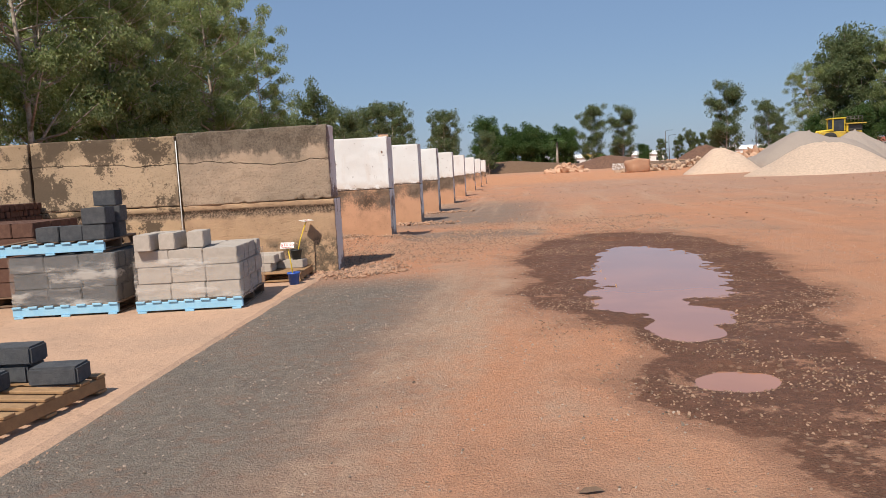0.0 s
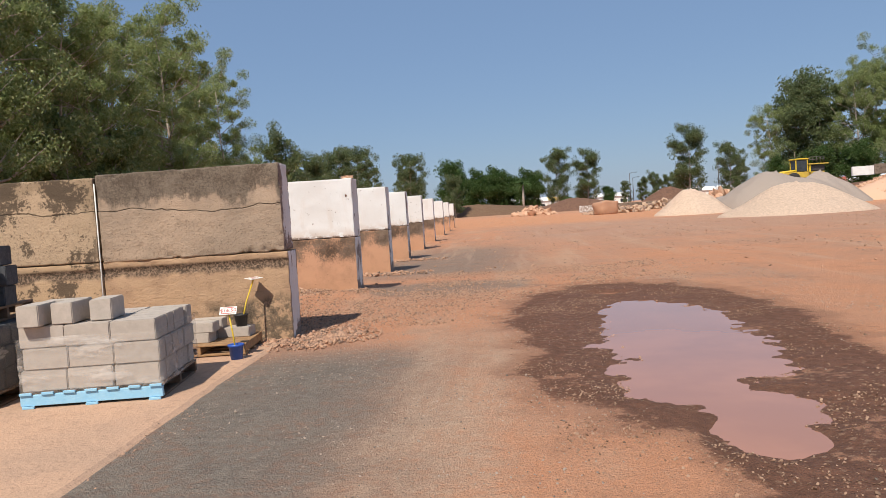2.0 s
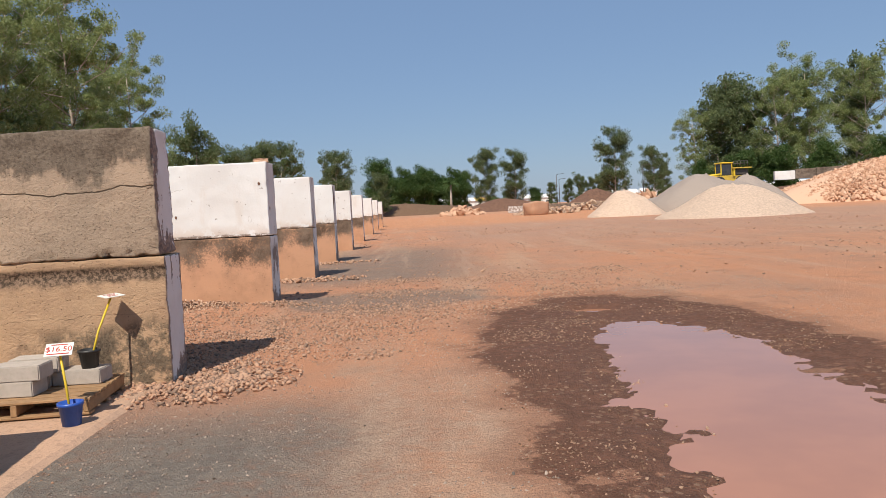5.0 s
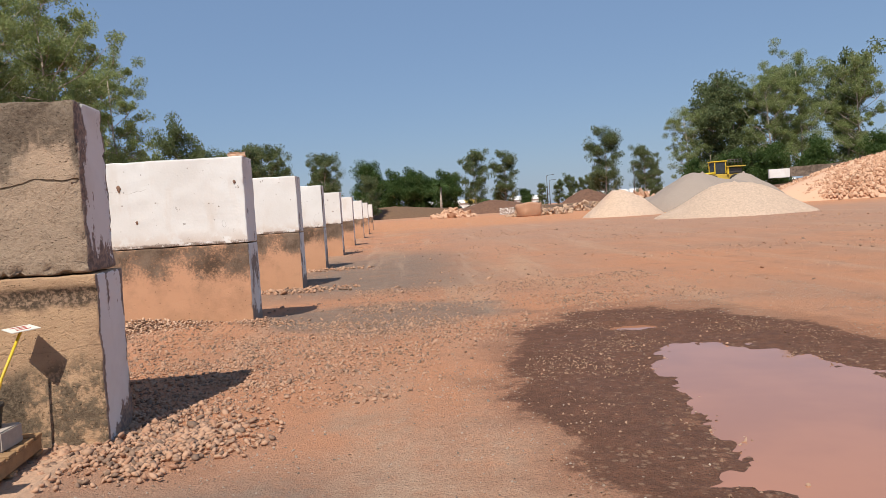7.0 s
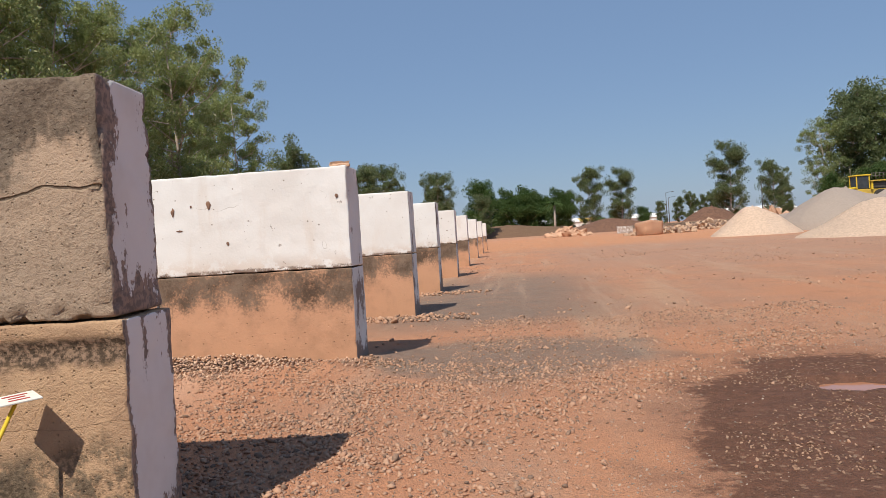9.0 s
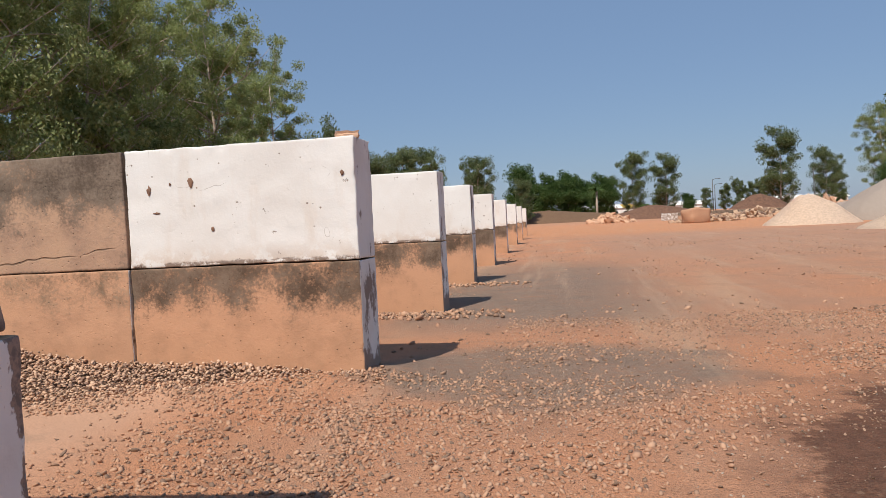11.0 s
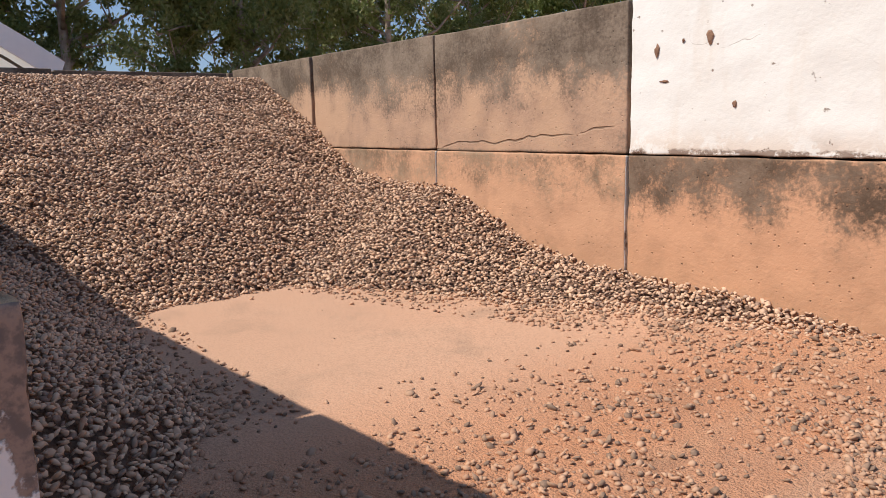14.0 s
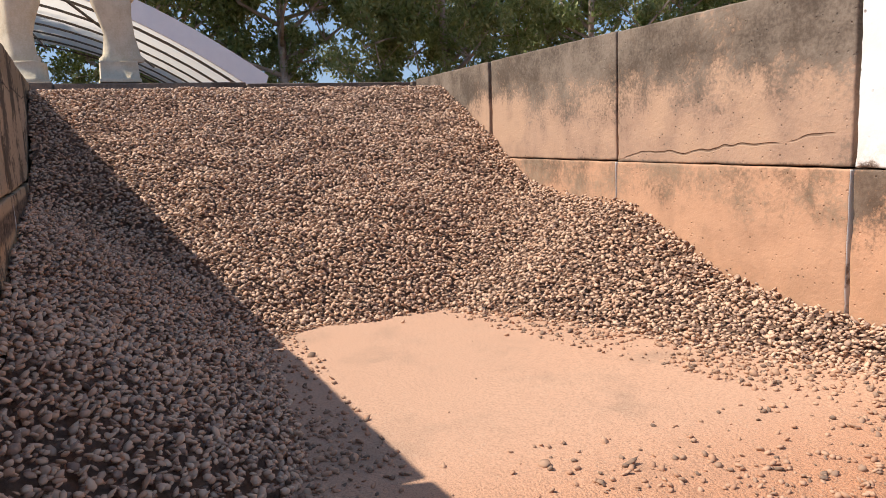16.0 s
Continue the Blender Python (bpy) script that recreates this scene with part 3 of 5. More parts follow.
# ---- bay walls of stacked concrete blocks ----
def block_mesh(length, height, thick, seed, mats, detail=0.06, worn=1.0, r=0.018, carve=None):
    """A cast block with rounded, chipped edges; x from -length to 0, y from 0 to thick, z from 0. mats: sides, end."""
    nx, ny, nz = (max(2, round(v / detail)) for v in (length, thick, height))
    ids, vs, fs, idx = {}, [], [], []

    def cuts(size, k):
        return [0, 0.012, 0.03] + [0.03 + (size - 0.06) * q / k for q in range(1, k)] + [size - 0.03, size - 0.012, size]
    gx, gy, gz = cuts(length, nx), cuts(thick, ny), cuts(height, nz)
    nx, ny, nz = len(gx) - 1, len(gy) - 1, len(gz) - 1
    half = Vector((length / 2, thick / 2, height / 2))

    def vert(i, j, k):
        if (i, j, k) not in ids:
            p = Vector((gx[i], gy[j], gz[k])) - half
            q = p * 3 + Vector((seed * 3.1, seed * 1.7, 0))
            chip = max(0.0, 0.7 * noise.noise(q * 2.2) + 0.9 * noise.noise(q * 6.5) - 0.10) * worn
            rr = min(0.10, r * (0.45 + 4.0 * chip * chip))
            inner = Vector([max(-half[a] + rr, min(half[a] - rr, p[a])) for a in range(3)])
            d = p - inner
            if d.length > 1e-6:
                p = inner + d.normalized() * min(d.length, rr)
            p += Vector((1, 1, 1)) * 0.005 * worn * noise.noise(q * 2.1)
            if carve and j == 0:
                p.y += carve(gx[i] + seed * 2.7, gz[k])
            ids[i, j, k] = len(vs)
            vs.append(p + half - Vector((length, 0, 0)))
        return ids[i, j, k]

    def side(a, b, fn, flip, mi):
        for i in range(a):
            for j in range(b):
                f = [fn(i, j), fn(i + 1, j), fn(i + 1, j + 1), fn(i, j + 1)]
                fs.append(f[::-1] if flip else f)
                idx.append(mi)
    side(nx, nz, lambda i, j: vert(i, 0, j), False, 0)
    side(nx, nz, lambda i, j: vert(i, ny, j), True, 0)
    side(ny, nz, lambda i, j: vert(nx, i, j), False, 1)
    side(ny, nz, lambda i, j: vert(0, i, j), True, 0)
    side(nx, ny, lambda i, j: vert(i, j, nz), False, 0)
    side(nx, ny, lambda i, j: vert(i, j, 0), True, 0)
    return mesh("block", vs, fs, mats, True, idx)


def lip(x, z):
    """The broken upper edge of a lower block: a recessed strip of bare aggregate under a thin lip."""
    k = max(0.0, 1 - abs(z - 1.115 - 0.02 * noise.noise((x * 2, 0, 1))) / 0.065)
    return 0.03 * k + 0.022 * k * noise.noise((x * 14, z * 14, 2)) + 0.003 * noise.noise((x * 9, z * 9, 4))


def pitted(x, z):
    low = max(0.0, 1 - z / 0.75)
    return 0.004 * noise.noise((x * 12, z * 12, 5)) + 0.010 * low * max(0.0, noise.noise((x * 7, z * 9, 6)))


JOINT, TOP = 1.145, 2.29
WALL_Y = (0.0, 4.9, 10.22, 15.5, 22.3, 30.5, 41.0, 50.5, 62.0)


def build_walls():
    first = thing("bay_wall", 0, 0, 0, 4.0, "old stained bay wall of stacked concrete blocks", "wall", kind="structure")
    for k, (x0, x1) in enumerate(((0.0, -2.30), (-2.34, -4.66), (-4.70, -7.1), (-7.14, -9.9))):
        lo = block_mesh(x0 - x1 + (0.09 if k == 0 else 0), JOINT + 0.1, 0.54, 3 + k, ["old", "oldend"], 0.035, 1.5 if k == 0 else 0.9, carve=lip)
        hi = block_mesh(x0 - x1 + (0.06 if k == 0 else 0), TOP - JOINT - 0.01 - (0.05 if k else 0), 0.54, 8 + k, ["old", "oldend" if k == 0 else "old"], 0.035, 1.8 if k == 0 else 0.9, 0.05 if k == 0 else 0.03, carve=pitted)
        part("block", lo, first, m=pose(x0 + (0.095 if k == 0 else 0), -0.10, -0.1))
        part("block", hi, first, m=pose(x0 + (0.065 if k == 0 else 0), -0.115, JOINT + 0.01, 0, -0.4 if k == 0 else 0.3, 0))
    joints2 = ((0.0, -2.29), (-2.32, -4.74), (-4.77, -7.33), (-7.42, -9.95))
    second = thing("bay_wall", 0, 4.9, 0, 0, "bay wall of concrete blocks with a white-painted end block", "wall", kind="structure")
    for k, (x0, x1) in enumerate(joints2):
        part("block", block_mesh(x0 - x1, JOINT + 0.1, 0.58, 23 + k, ["base" if k == 0 else "clean", "end"], 0.05, 0.9), second, m=pose(x0, 0.0, -0.1))
        hi = block_mesh(x0 - x1, TOP - JOINT - 0.012, 0.57, 28 + k, ["white", "end"] if k == 0 else ["mid", "mid"], 0.05, 1.35 if k == 0 else 0.9)
        part("block", hi, second, m=pose(x0, 0.01, JOINT + 0.012, 0, -0.25 if k == 1 else 0, 0))
    lo = block_mesh(2.4, JOINT + 0.1, 0.58, 41, ["base", "end"], 0.12)
    hi = block_mesh(2.4, TOP - JOINT - 0.012, 0.57, 42, ["white", "end"], 0.12)
    him = block_mesh(2.4, TOP - JOINT - 0.012, 0.57, 43, ["mid", "mid"], 0.12)
    for i, y in enumerate(WALL_Y[2:]):
        w = thing("bay_wall", -0.03 * (y - 4.9) + 0.03 * noise.noise((y, 1, 1)), y, 0, 0, "bay wall of concrete blocks with a white-painted end block", "wall", kind="structure")
        for k in range(4):
            part("block", lo, w, m=pose(-2.42 * k, 0, -0.1))
            part("block", hi if k == 0 else him, w, m=pose(-2.42 * k, 0.01, JOINT + 0.012))
    w = thing("bay_wall", -2.6, 70, 0, 0, "far bay wall of bare concrete", "wall", kind="structure")
    for k in range(3):
        part("block", lo, w, m=pose(-2.42 * k, 0, -0.1))
    low = block_mesh(2.4, TOP - 0.02, 0.58, 51, ["mid", "mid"], 0.12)
    back = thing("back_wall", 0, 0, 0, 0, "dark weathered concrete wall closing the bays", "wall", kind="structure")
    for k in range(-1, 23):
        part("block", low, back, m=pose(-9.99, 2.43 * k, 0.02 * math.sin(k * 5), 0, 0, 90) @ pose(2.4, 0, 0))


build_walls()


# ---- pebbles and heaps ----
def ico():
    bm = bmesh.new()
    bmesh.ops.create_icosphere(bm, subdivisions=1, radius=1)
    v, f = [tuple(p.co) for p in bm.verts], [tuple(q.index for q in p.verts) for p in bm.faces]
    bm.free()
    return np.array(v), np.array(f)


ICO_V, ICO_F = ico()


def stones_mesh(name, spots, sizes, mat, rng, flat=0.55, rough=0.12, smooth=True):
    """One joined mesh of rounded stones lying at spots (n x 3), each with its own size and turn."""
    n = len(spots)
    sizes = np.asarray(sizes)[:, None]
    v = np.repeat(ICO_V[None], n, 0) * (1 + rng.normal(0, rough, (n, len(ICO_V), 1)))
    axes = np.concatenate([np.ones((n, 1)), rng.uniform(0.6, 0.95, (n, 1)), rng.uniform(flat - 0.15, flat + 0.2, (n, 1))], 1)
    v = v * (axes * sizes)[:, None, :]
    a, tx, ty = rng.uniform(0, 6.283, n), rng.normal(0, 0.35, n), rng.normal(0, 0.35, n)
    ca, sa = np.cos(a)[:, None], np.sin(a)[:, None]
    x, y, z = v[..., 0].copy(), v[..., 1].copy(), v[..., 2].copy()
    x, y = ca * x - sa * y, sa * x + ca * y
    z = z + tx[:, None] * x + ty[:, None] * y
    out = np.stack([x, y, z], -1) + np.asarray(spots)[:, None, :]
    faces = (ICO_F[None] + (np.arange(n) * len(ICO_V))[:, None, None]).reshape(-1, 3)
    return mesh(name, out.reshape(-1, 3).tolist(), faces.tolist(), [mat], smooth)


def step(v, pts):
    return float(np.interp(v, [p[0] for p in pts], [p[1] for p in pts]))


RIGHT_TOE = ((-10, 3.4), (-4.5, 3.45), (-2.4, 4.12), (-1.8, 4.38), (-0.6, 4.72), (0.2, 4.85))
LEFT_TOE = ((-10, 2.0), (-4.6, 1.75), (-2.5, 1.56), (-2.0, 1.45), (-1.2, 1.0), (-0.4, 0.5), (0, 0.35))


def bay_height(x, y):
    """The pebble heap against the back wall and both sides of the bay."""
    w = 0.10 * noise.noise((x * 0.9, y * 0.9, 7)) + 0.05 * noise.noise((x * 3, y * 3, 2))
    back = 0.50 * (-4.55 - x) + w
    right = step(x, ((-10, 0.62), (-4.6, 0.58), (-3.9, 0.46), (-3.3, 0.34), (-2.3, 0.33), (-1, 0.3))) * (y - step(x, RIGHT_TOE)) + 0.4 * w
    left = 0.58 * (step(x, LEFT_TOE) - y) + 0.4 * w
    k = 9.0
    h = math.log(math.exp(k * min(3, back)) + math.exp(k * min(3, right)) + math.exp(k * min(3, left))) / k - 0.02
    return min(h, 2.10 + 0.12 * w) + foot(x, y) * max(0.0, min(1.0, (x + 2.6) / 1.2))


def build_bay_heap():
    rng = np.random.default_rng(5)
    xs, ys = lines((-9.98, 0.3, 0.1)), lines((-0.35, 4.92, 0.1))
    vs = [(x, y, bay_height(x, y) - 0.052) for y in ys for x in xs]
    w = len(xs)
    fs = [(j * w + i, j * w + i + 1, (j + 1) * w + i + 1, (j + 1) * w + i) for j in range(len(ys) - 1) for i in range(w - 1)
          if ys[j] > 0.42 + 0.072 * xs[i] and max(vs[q][2] for q in (j * w + i, j * w + i + 1, (j + 1) * w + i + 1, (j + 1) * w + i)) > -0.04]
    heap = thing("pebble_heap", -6, 2.5, 0, 0, "heap of brown river pebbles filling a bay", "pebble heap")
    inv = pose(6, -2.5, 0)
    # sheet under the cover stones, its dark colour standing in for gap shade
    part("packed_core", mesh("core", vs, fs, ["core"], True), heap, m=inv)
    spots, sizes, near = [], [], []
    sp = 0.0285
    for x in np.arange(-9.95, 0.1, sp):
        for y in np.arange(-0.3, 4.9, sp):
            px, py = x + rng.uniform(-0.025, 0.025), y + rng.uniform(-0.025, 0.025)
            inner = 0.47 + 0.072 * px
            if py < inner or py > 4.9:
                continue
            h = bay_height(px, py)
            if h < 0.004:
                continue
            s = rng.uniform(0.0125, 0.0255)
            q = (px, py, h + rng.uniform(-0.018, 0.016))
            (near if -3.3 < px < -1.7 and py < 1.3 and len(near) < 290 and rng.random() < 0.35 else spots).append((*q, s))
    a = np.array(spots)
    tagged(part("pebble_cover", stones_mesh("pebbles", a[:, :3], a[:, 3], "pebble", rng, 0.45), heap, m=inv), kind="stuff")
    kinds = [stones_mesh("pebble", np.zeros((1, 3)), [1.0], "pebble", rng, rough=0.08) for _ in range(6)]
    for i, (x, y, z, s) in enumerate(near):
        ob = part("pebble", kinds[i % 6], heap, m=inv @ pose(x, y, z, rng.uniform(-20, 20), rng.uniform(-20, 20), rng.uniform(0, 360)) @ Matrix.Scale(s, 4))


def scatter(name, label, n, area, size, mat, seed, density, dz=0.3):
    rng = np.random.default_rng(seed)
    spots, sizes = [], []
    x0, x1, y0, y1 = area
    while len(spots) < n:
        x, y = rng.uniform(x0, x1), rng.uniform(y0, y1)
        if rng.random() > density(x, y):
            continue
        s = rng.uniform(*size) * (1.5 if rng.random() < 0.06 else 1)
        spots.append((x, y, ground_z(x, y) + dz * s))
        sizes.append(s)
    tagged(new(name, stones_mesh(name, np.array(spots), sizes, mat, rng, 0.52, 0.2, size[1] > 0.02)), label, "stones", kind="stuff")


def clump(x, y, k, s=0):
    return max(0.0, min(1.0, 0.5 + 1.6 * noise.noise((x * k, y * k, s))))


def in_mud(x, y):
    return max(1 - math.hypot((x - 4.68) / 1.8, (y - 0.5) / 4.1), 1 - math.hypot((x - 4.6) / 1.6, (y + 2.7) / 2.2), 1 - math.hypot((x - 4.8) / 1.0, (y + 6.0) / 2.0)) > 0.04


def at_wall_end(x, y):
    d = math.hypot((x - 0.2) / 1.15, (y + 0.1) / 0.95)
    return max(0, 1 - d) ** 1.5 * (0.3 + clump(x, y, 2.2, 4)) if not (-0.02 < y < 0.62 and x < 0) and not (x < -0.25 and y < -0.2) else 0


def bay_mouth(x, y):
    toe = step(x, RIGHT_TOE) if x < 0.2 else 4.9 + 0.2 * x
    near = math.exp(-max(0, toe - y) / 0.55) if y < toe + 0.3 else 0.1
    mouth = math.exp(-((x - 0.3) / 1.5) ** 2) * 0.75
    left = 0.5 * math.exp(-((y - step(x, LEFT_TOE)) / 0.35) ** 2) if x < 0.3 else 0
    bare = 0.03 if x < -1.9 and 1.9 < y < toe - 0.35 else 1.0
    return bare * max(near * (0.9 if x < 1 else 0.3), mouth, left) * (0.25 + clump(x, y, 1.5))


def far_bay(i):
    y0 = WALL_Y[i]
    return lambda x, y: max(0, 1 - (y0 - y) / 1.0) * (1 if x < 0.2 else max(0, 1 - (x - 0.2) / 0.9))


build_bay_heap()
scatter("stones_by_wall_end", "rounded brown stones heaped at a wall's foot", 1900, (-0.3, 1.4, -1.1, 0.9), (0.010, 0.029), "strewn", 2, at_wall_end, 0.6)
scatter("stones_in_bay_mouth", "scattered brown river pebbles on dusty ground", 9500, (-4.6, 2.4, 0.5, 4.95), (0.006, 0.022), "strewn", 3, bay_mouth)
scatter("stones_beyond_wall", "scattered pale stones by a wall", 600, (-3, 1.4, 8.6, 10.2), (0.015, 0.05), "strewn", 4, far_bay(2), 0.4)
scatter("stones_beyond_wall", "scattered pale stones by a wall", 300, (-3, 1.2, 14.2, 15.5), (0.015, 0.05), "strewn", 5, far_bay(3), 0.4)
scatter("gravel_on_track", "loose gravel strewn over the yard", 13000, (0.2, 8.0, -10.5, 9), (0.003, 0.0095), "trackstone", 6,
        lambda x, y: clump(x, y, 0.7, 3) * (1.0 if y > -1 or x < 2.5 else 0.8) * (0.15 if in_mud(x, y) else 1) * (0.0 if dip(x, y) > 0.012 else 1))
scatter("stones_in_mud", "pale stones lying in wet mud", 5000, (2.4, 7.2, -9.8, 4.6), (0.004, 0.011), "mudstone", 7,
        lambda x, y: clump(x, y, 1.3, 8) ** 2 * (1 if 1.2 * math.hypot((x - 4.7) / 1.9, (y + 1.6) / 6.6) < 1.15 and dip(x, y) < 0.024 else 0))
scatter("pebbles_past_bay", "strewn brown pebbles past the bay mouth", 6500, (1.0, 6.5, 0.8, 9.5), (0.007, 0.021), "strewn", 12,
        lambda x, y: clump(x, y, 0.55, 6) ** 2.2 * (0.03 if in_mud(x, y) else 1) * (0 if dip(x, y) > 0.01 else 1))
scatter("grit_on_slab", "fine grit strewn along the slab edge", 1500, (-1.2, 0.45, -10, -0.3), (0.003, 0.010), "strewn", 14,
        lambda x, y: math.exp(-abs(x - 0.05) / 0.22) * clump(x, y, 1.2, 5))
scatter("stones_across_yard", "loose stones across the far yard", 2600, (-0.5, 26, 5, 42), (0.012, 0.04), "strewn", 8, lambda x, y: clump(x, y, 0.25, 2) ** 2)


def heap(name, label, x, y, r, ry, h, mat, seed, rz=0, power=1.0, grain=0.05, peaks=0.25):
    rings, sides = 26, 72
    vs, fs = [(0, 0, h)], []
    for i in range(1, rings + 1):
        t = i / rings
        for k in range(sides):
            a = 2 * math.pi * k / sides
            wob = 1 + 0.13 * noise.noise((math.cos(a) * 1.3, math.sin(a) * 1.3, seed)) + 0.04 * noise.noise((math.cos(a) * 5, math.sin(a) * 5, seed))
            px, py = r * t * wob * math.cos(a), ry * t * wob * math.sin(a)
            z = h * (1 - t ** 1.25) ** power * (1 + peaks * noise.noise((px * 2 / r, py * 2 / r, seed + 3)))
            z = min(z, h * (0.93 + 0.1 * noise.noise((px * 3 / r, py * 3 / r, seed))))
            z += grain * noise.noise((px * 3, py * 3, seed)) * (1 - t)
            vs.append((px, py, z if i < rings else -0.08))
    fs = [(0, 1 + k, 1 + (k + 1) % sides) for k in range(sides)]
    for i in range(rings - 1):
        for k in range(sides):
            a, b = 1 + i * sides + k, 1 + i * sides + (k + 1) % sides
            fs.append((a, a + sides, b + sides, b))
    ob = new(name, mesh(name, vs, fs, [mat], True))
    ob.matrix_basis = pose(x, y, 0, 0, 0, rz)
    return tagged(ob, label, "heap")


heap("stockpile", "low heap of pale cream crushed stone", 22.0, 41.5, 5.1, 4.7, 2.1, "sand", 2)
heap("stockpile", "smaller heap of pale cream crushed stone", 19.0, 57.0, 3.4, 3.2, 2.25, "sand", 5)
heap("stockpile", "wide heap of grey gravel", 28.6, 64.0, 6.2, 6.0, 3.45, "greygravel", 9, 0, 0.7)
heap("stockpile", "grey gravel heap behind another", 34.6, 69.0, 4.6, 4.5, 3.4, "greygravel", 12)
heap("stockpile", "long heap of orange broken rock", 52.5, 72.5, 15.5, 7.0, 4.6, "orange_rock", 15, 0, 0.8, 0.1, 0.04)
heap("soil_mound", "dark brown soil mound", 20, 165, 13, 5, 3.0, "mound", 18)
heap("soil_mound", "long dark soil mound with dry grass", -3, 175, 26, 6, 3.0, "drygrass", 21)
heap("soil_mound", "dark brown soil mound", 37.5, 150, 7.5, 5, 4.0, "mound", 24)


def rock_pile(name, label, x, y, rx, ry, h, n, size, mat, seed):
    rng = np.random.default_rng(seed)
    r, a = np.sqrt(rng.random(n)), rng.uniform(0, 6.283, n)
    spots = np.stack([x + rx * r * np.cos(a), y + ry * r * np.sin(a), np.maximum(0.1, h * (1 - r) * rng.uniform(0.5, 1, n))], 1)
    tagged(new(name, stones_mesh(name, spots, rng.uniform(*size, n), mat, rng, 0.75, 0.26, False)), label, "rock pile", kind="stuff")


rock_pile("rock_pile", "broken orange rocks piled on the dirt", 8.0, 120, 3.7, 2, 1.5, 170, (0.25, 0.7), "orange_rock", 31)
rock_pile("rock_pile", "pale rubble round a boulder", 17.2, 89, 4.2, 2.0, 1.0, 190, (0.12, 0.38), "rubble", 32)
rock_pile("rock_pile", "rows of pale rubble before a low wall", 28, 108, 8, 4, 1.3, 420, (0.15, 0.5), "rubble", 33)
rock_pile("rock_pile", "orange broken rocks behind the gravel", 33, 100, 5.5, 3, 2.4, 220, (0.3, 0.7), "orange_rock", 34)
rng_h = np.random.default_rng(35)
rr, aa = np.sqrt(rng_h.random(5200)), rng_h.uniform(3.1416, 6.6, 5200)
spots_h = np.stack([52.5 + 15.3 * rr * np.cos(aa), 72.5 + 6.9 * rr * np.sin(aa), 4.45 * (1 - rr ** 1.25) ** 0.8 + 0.22], 1)
tagged(new("rock_heap_stones", stones_mesh("rocks", spots_h, rng_h.uniform(0.10, 0.26, 5200), "orange_rock", rng_h, 0.75, 0.26, False)), "orange broken rock covering a long heap", "rocks", kind="stuff")


def boulder(x, y, sx, sy, sz, seed):
    bm = bmesh.new()
    bmesh.ops.create_cube(bm, size=2)
    bmesh.ops.subdivide_edges(bm, edges=bm.edges[:], cuts=7, use_grid_fill=True)
    for v in bm.verts:
        p = v.co.normalized() * 1.2 * 0.35 + v.co * 0.65
        v.co = Vector((p.x * sx, p.y * sy, p.z * sz + sz * 0.9)) * (1 + 0.12 * noise.noise(v.co * 1.2 + Vector((seed, 0, 0))))
    ob = new("boulder", from_bm("boulder", bm, "orange_rock", True))
    ob.matrix_basis = pose(x, y, 0, 0, 0, 25)
    tagged(ob, "large squarish orange-brown boulder on dirt", "boulder")


boulder(15.5, 85, 1.25, 1.05, 0.85, 3)


# ---- pallets and blocks ----
def pallet(x, y, z, rz, paint, label, w=1.22, d=1.16):
    """A timber pallet; origin at its front corner with the smaller x."""
    p = thing("pallet", x, y, z, rz, label, "pallet")
    blue = paint == "blue"
    inner = "darktimber" if blue else paint
    if blue:
        board = cuboid("deck", (0.105, d, 0.022), inner, 0.003)
        tip = cuboid("tip", (0.105, 0.02, 0.022), "blue", 0.002)
        for k in range(7):
            x = 0.055 + k * (w - 0.11) / 6
            b = part("deck_board", board, p, m=pose(x, d / 2, 0.12))
            part("painted_end", tip, b, "pale blue painted board end", pose(0, -d / 2 - 0.008, 0))
        for k in range(3):
            x = 0.07 + k * (w - 0.14) / 2
            b = part("bottom_board", board, p, m=pose(x, d / 2, 0.0))
            part("painted_end", tip, b, "pale blue painted board end", pose(0, -d / 2 - 0.008, 0))
        for k in range(3):
            part("bearer", cuboid("bearer", (w, 0.045, 0.097), "blue" if k == 0 else inner, 0.004), p, m=pose(w / 2, 0.022 + k * (d - 0.045) / 2, 0.0225))
    else:
        deck = cuboid("deck", (w, 0.10, 0.02), inner, 0.003)
        bearer = cuboid("bearer", (0.045, d, 0.085), inner, 0.004)
        for k in range(7):
            part("deck_board", deck, p, m=pose(w / 2, 0.05 + k * (d - 0.1) / 6, 0.122))
        for k in range(3):
            part("bottom_board", deck, p, m=pose(w / 2, 0.05 + k * (d - 0.1) / 2, 0.012))
        for k in range(3):
            part("bearer", bearer, p, m=pose(0.03 + k * (w - 0.06) / 2, d / 2, 0.034))
    return p


def stack(name, x, y, z, rz, nx, ny, nz, size, mat, label, category, seed, skip=0.0):
    s = thing(name, x, y, z, rz, label, category)
    rng = random.Random(seed)
    me = cuboid("concrete_block", tuple(v - 0.006 for v in size), mat, 0.008, seg=2)
    for k in range(nz):
        for j in range(ny):
            for i in range(nx):
                part("concrete_block", me, s, m=pose(size[0] * (i + 0.5) + rng.uniform(-0.012, 0.012) + (0.02 if k % 2 else 0),
                     size[1] * (j + 0.5) + rng.uniform(-0.008, 0.008), size[2] * k, 0, 0, rng.uniform(-1.2, 1.2)))
    return s


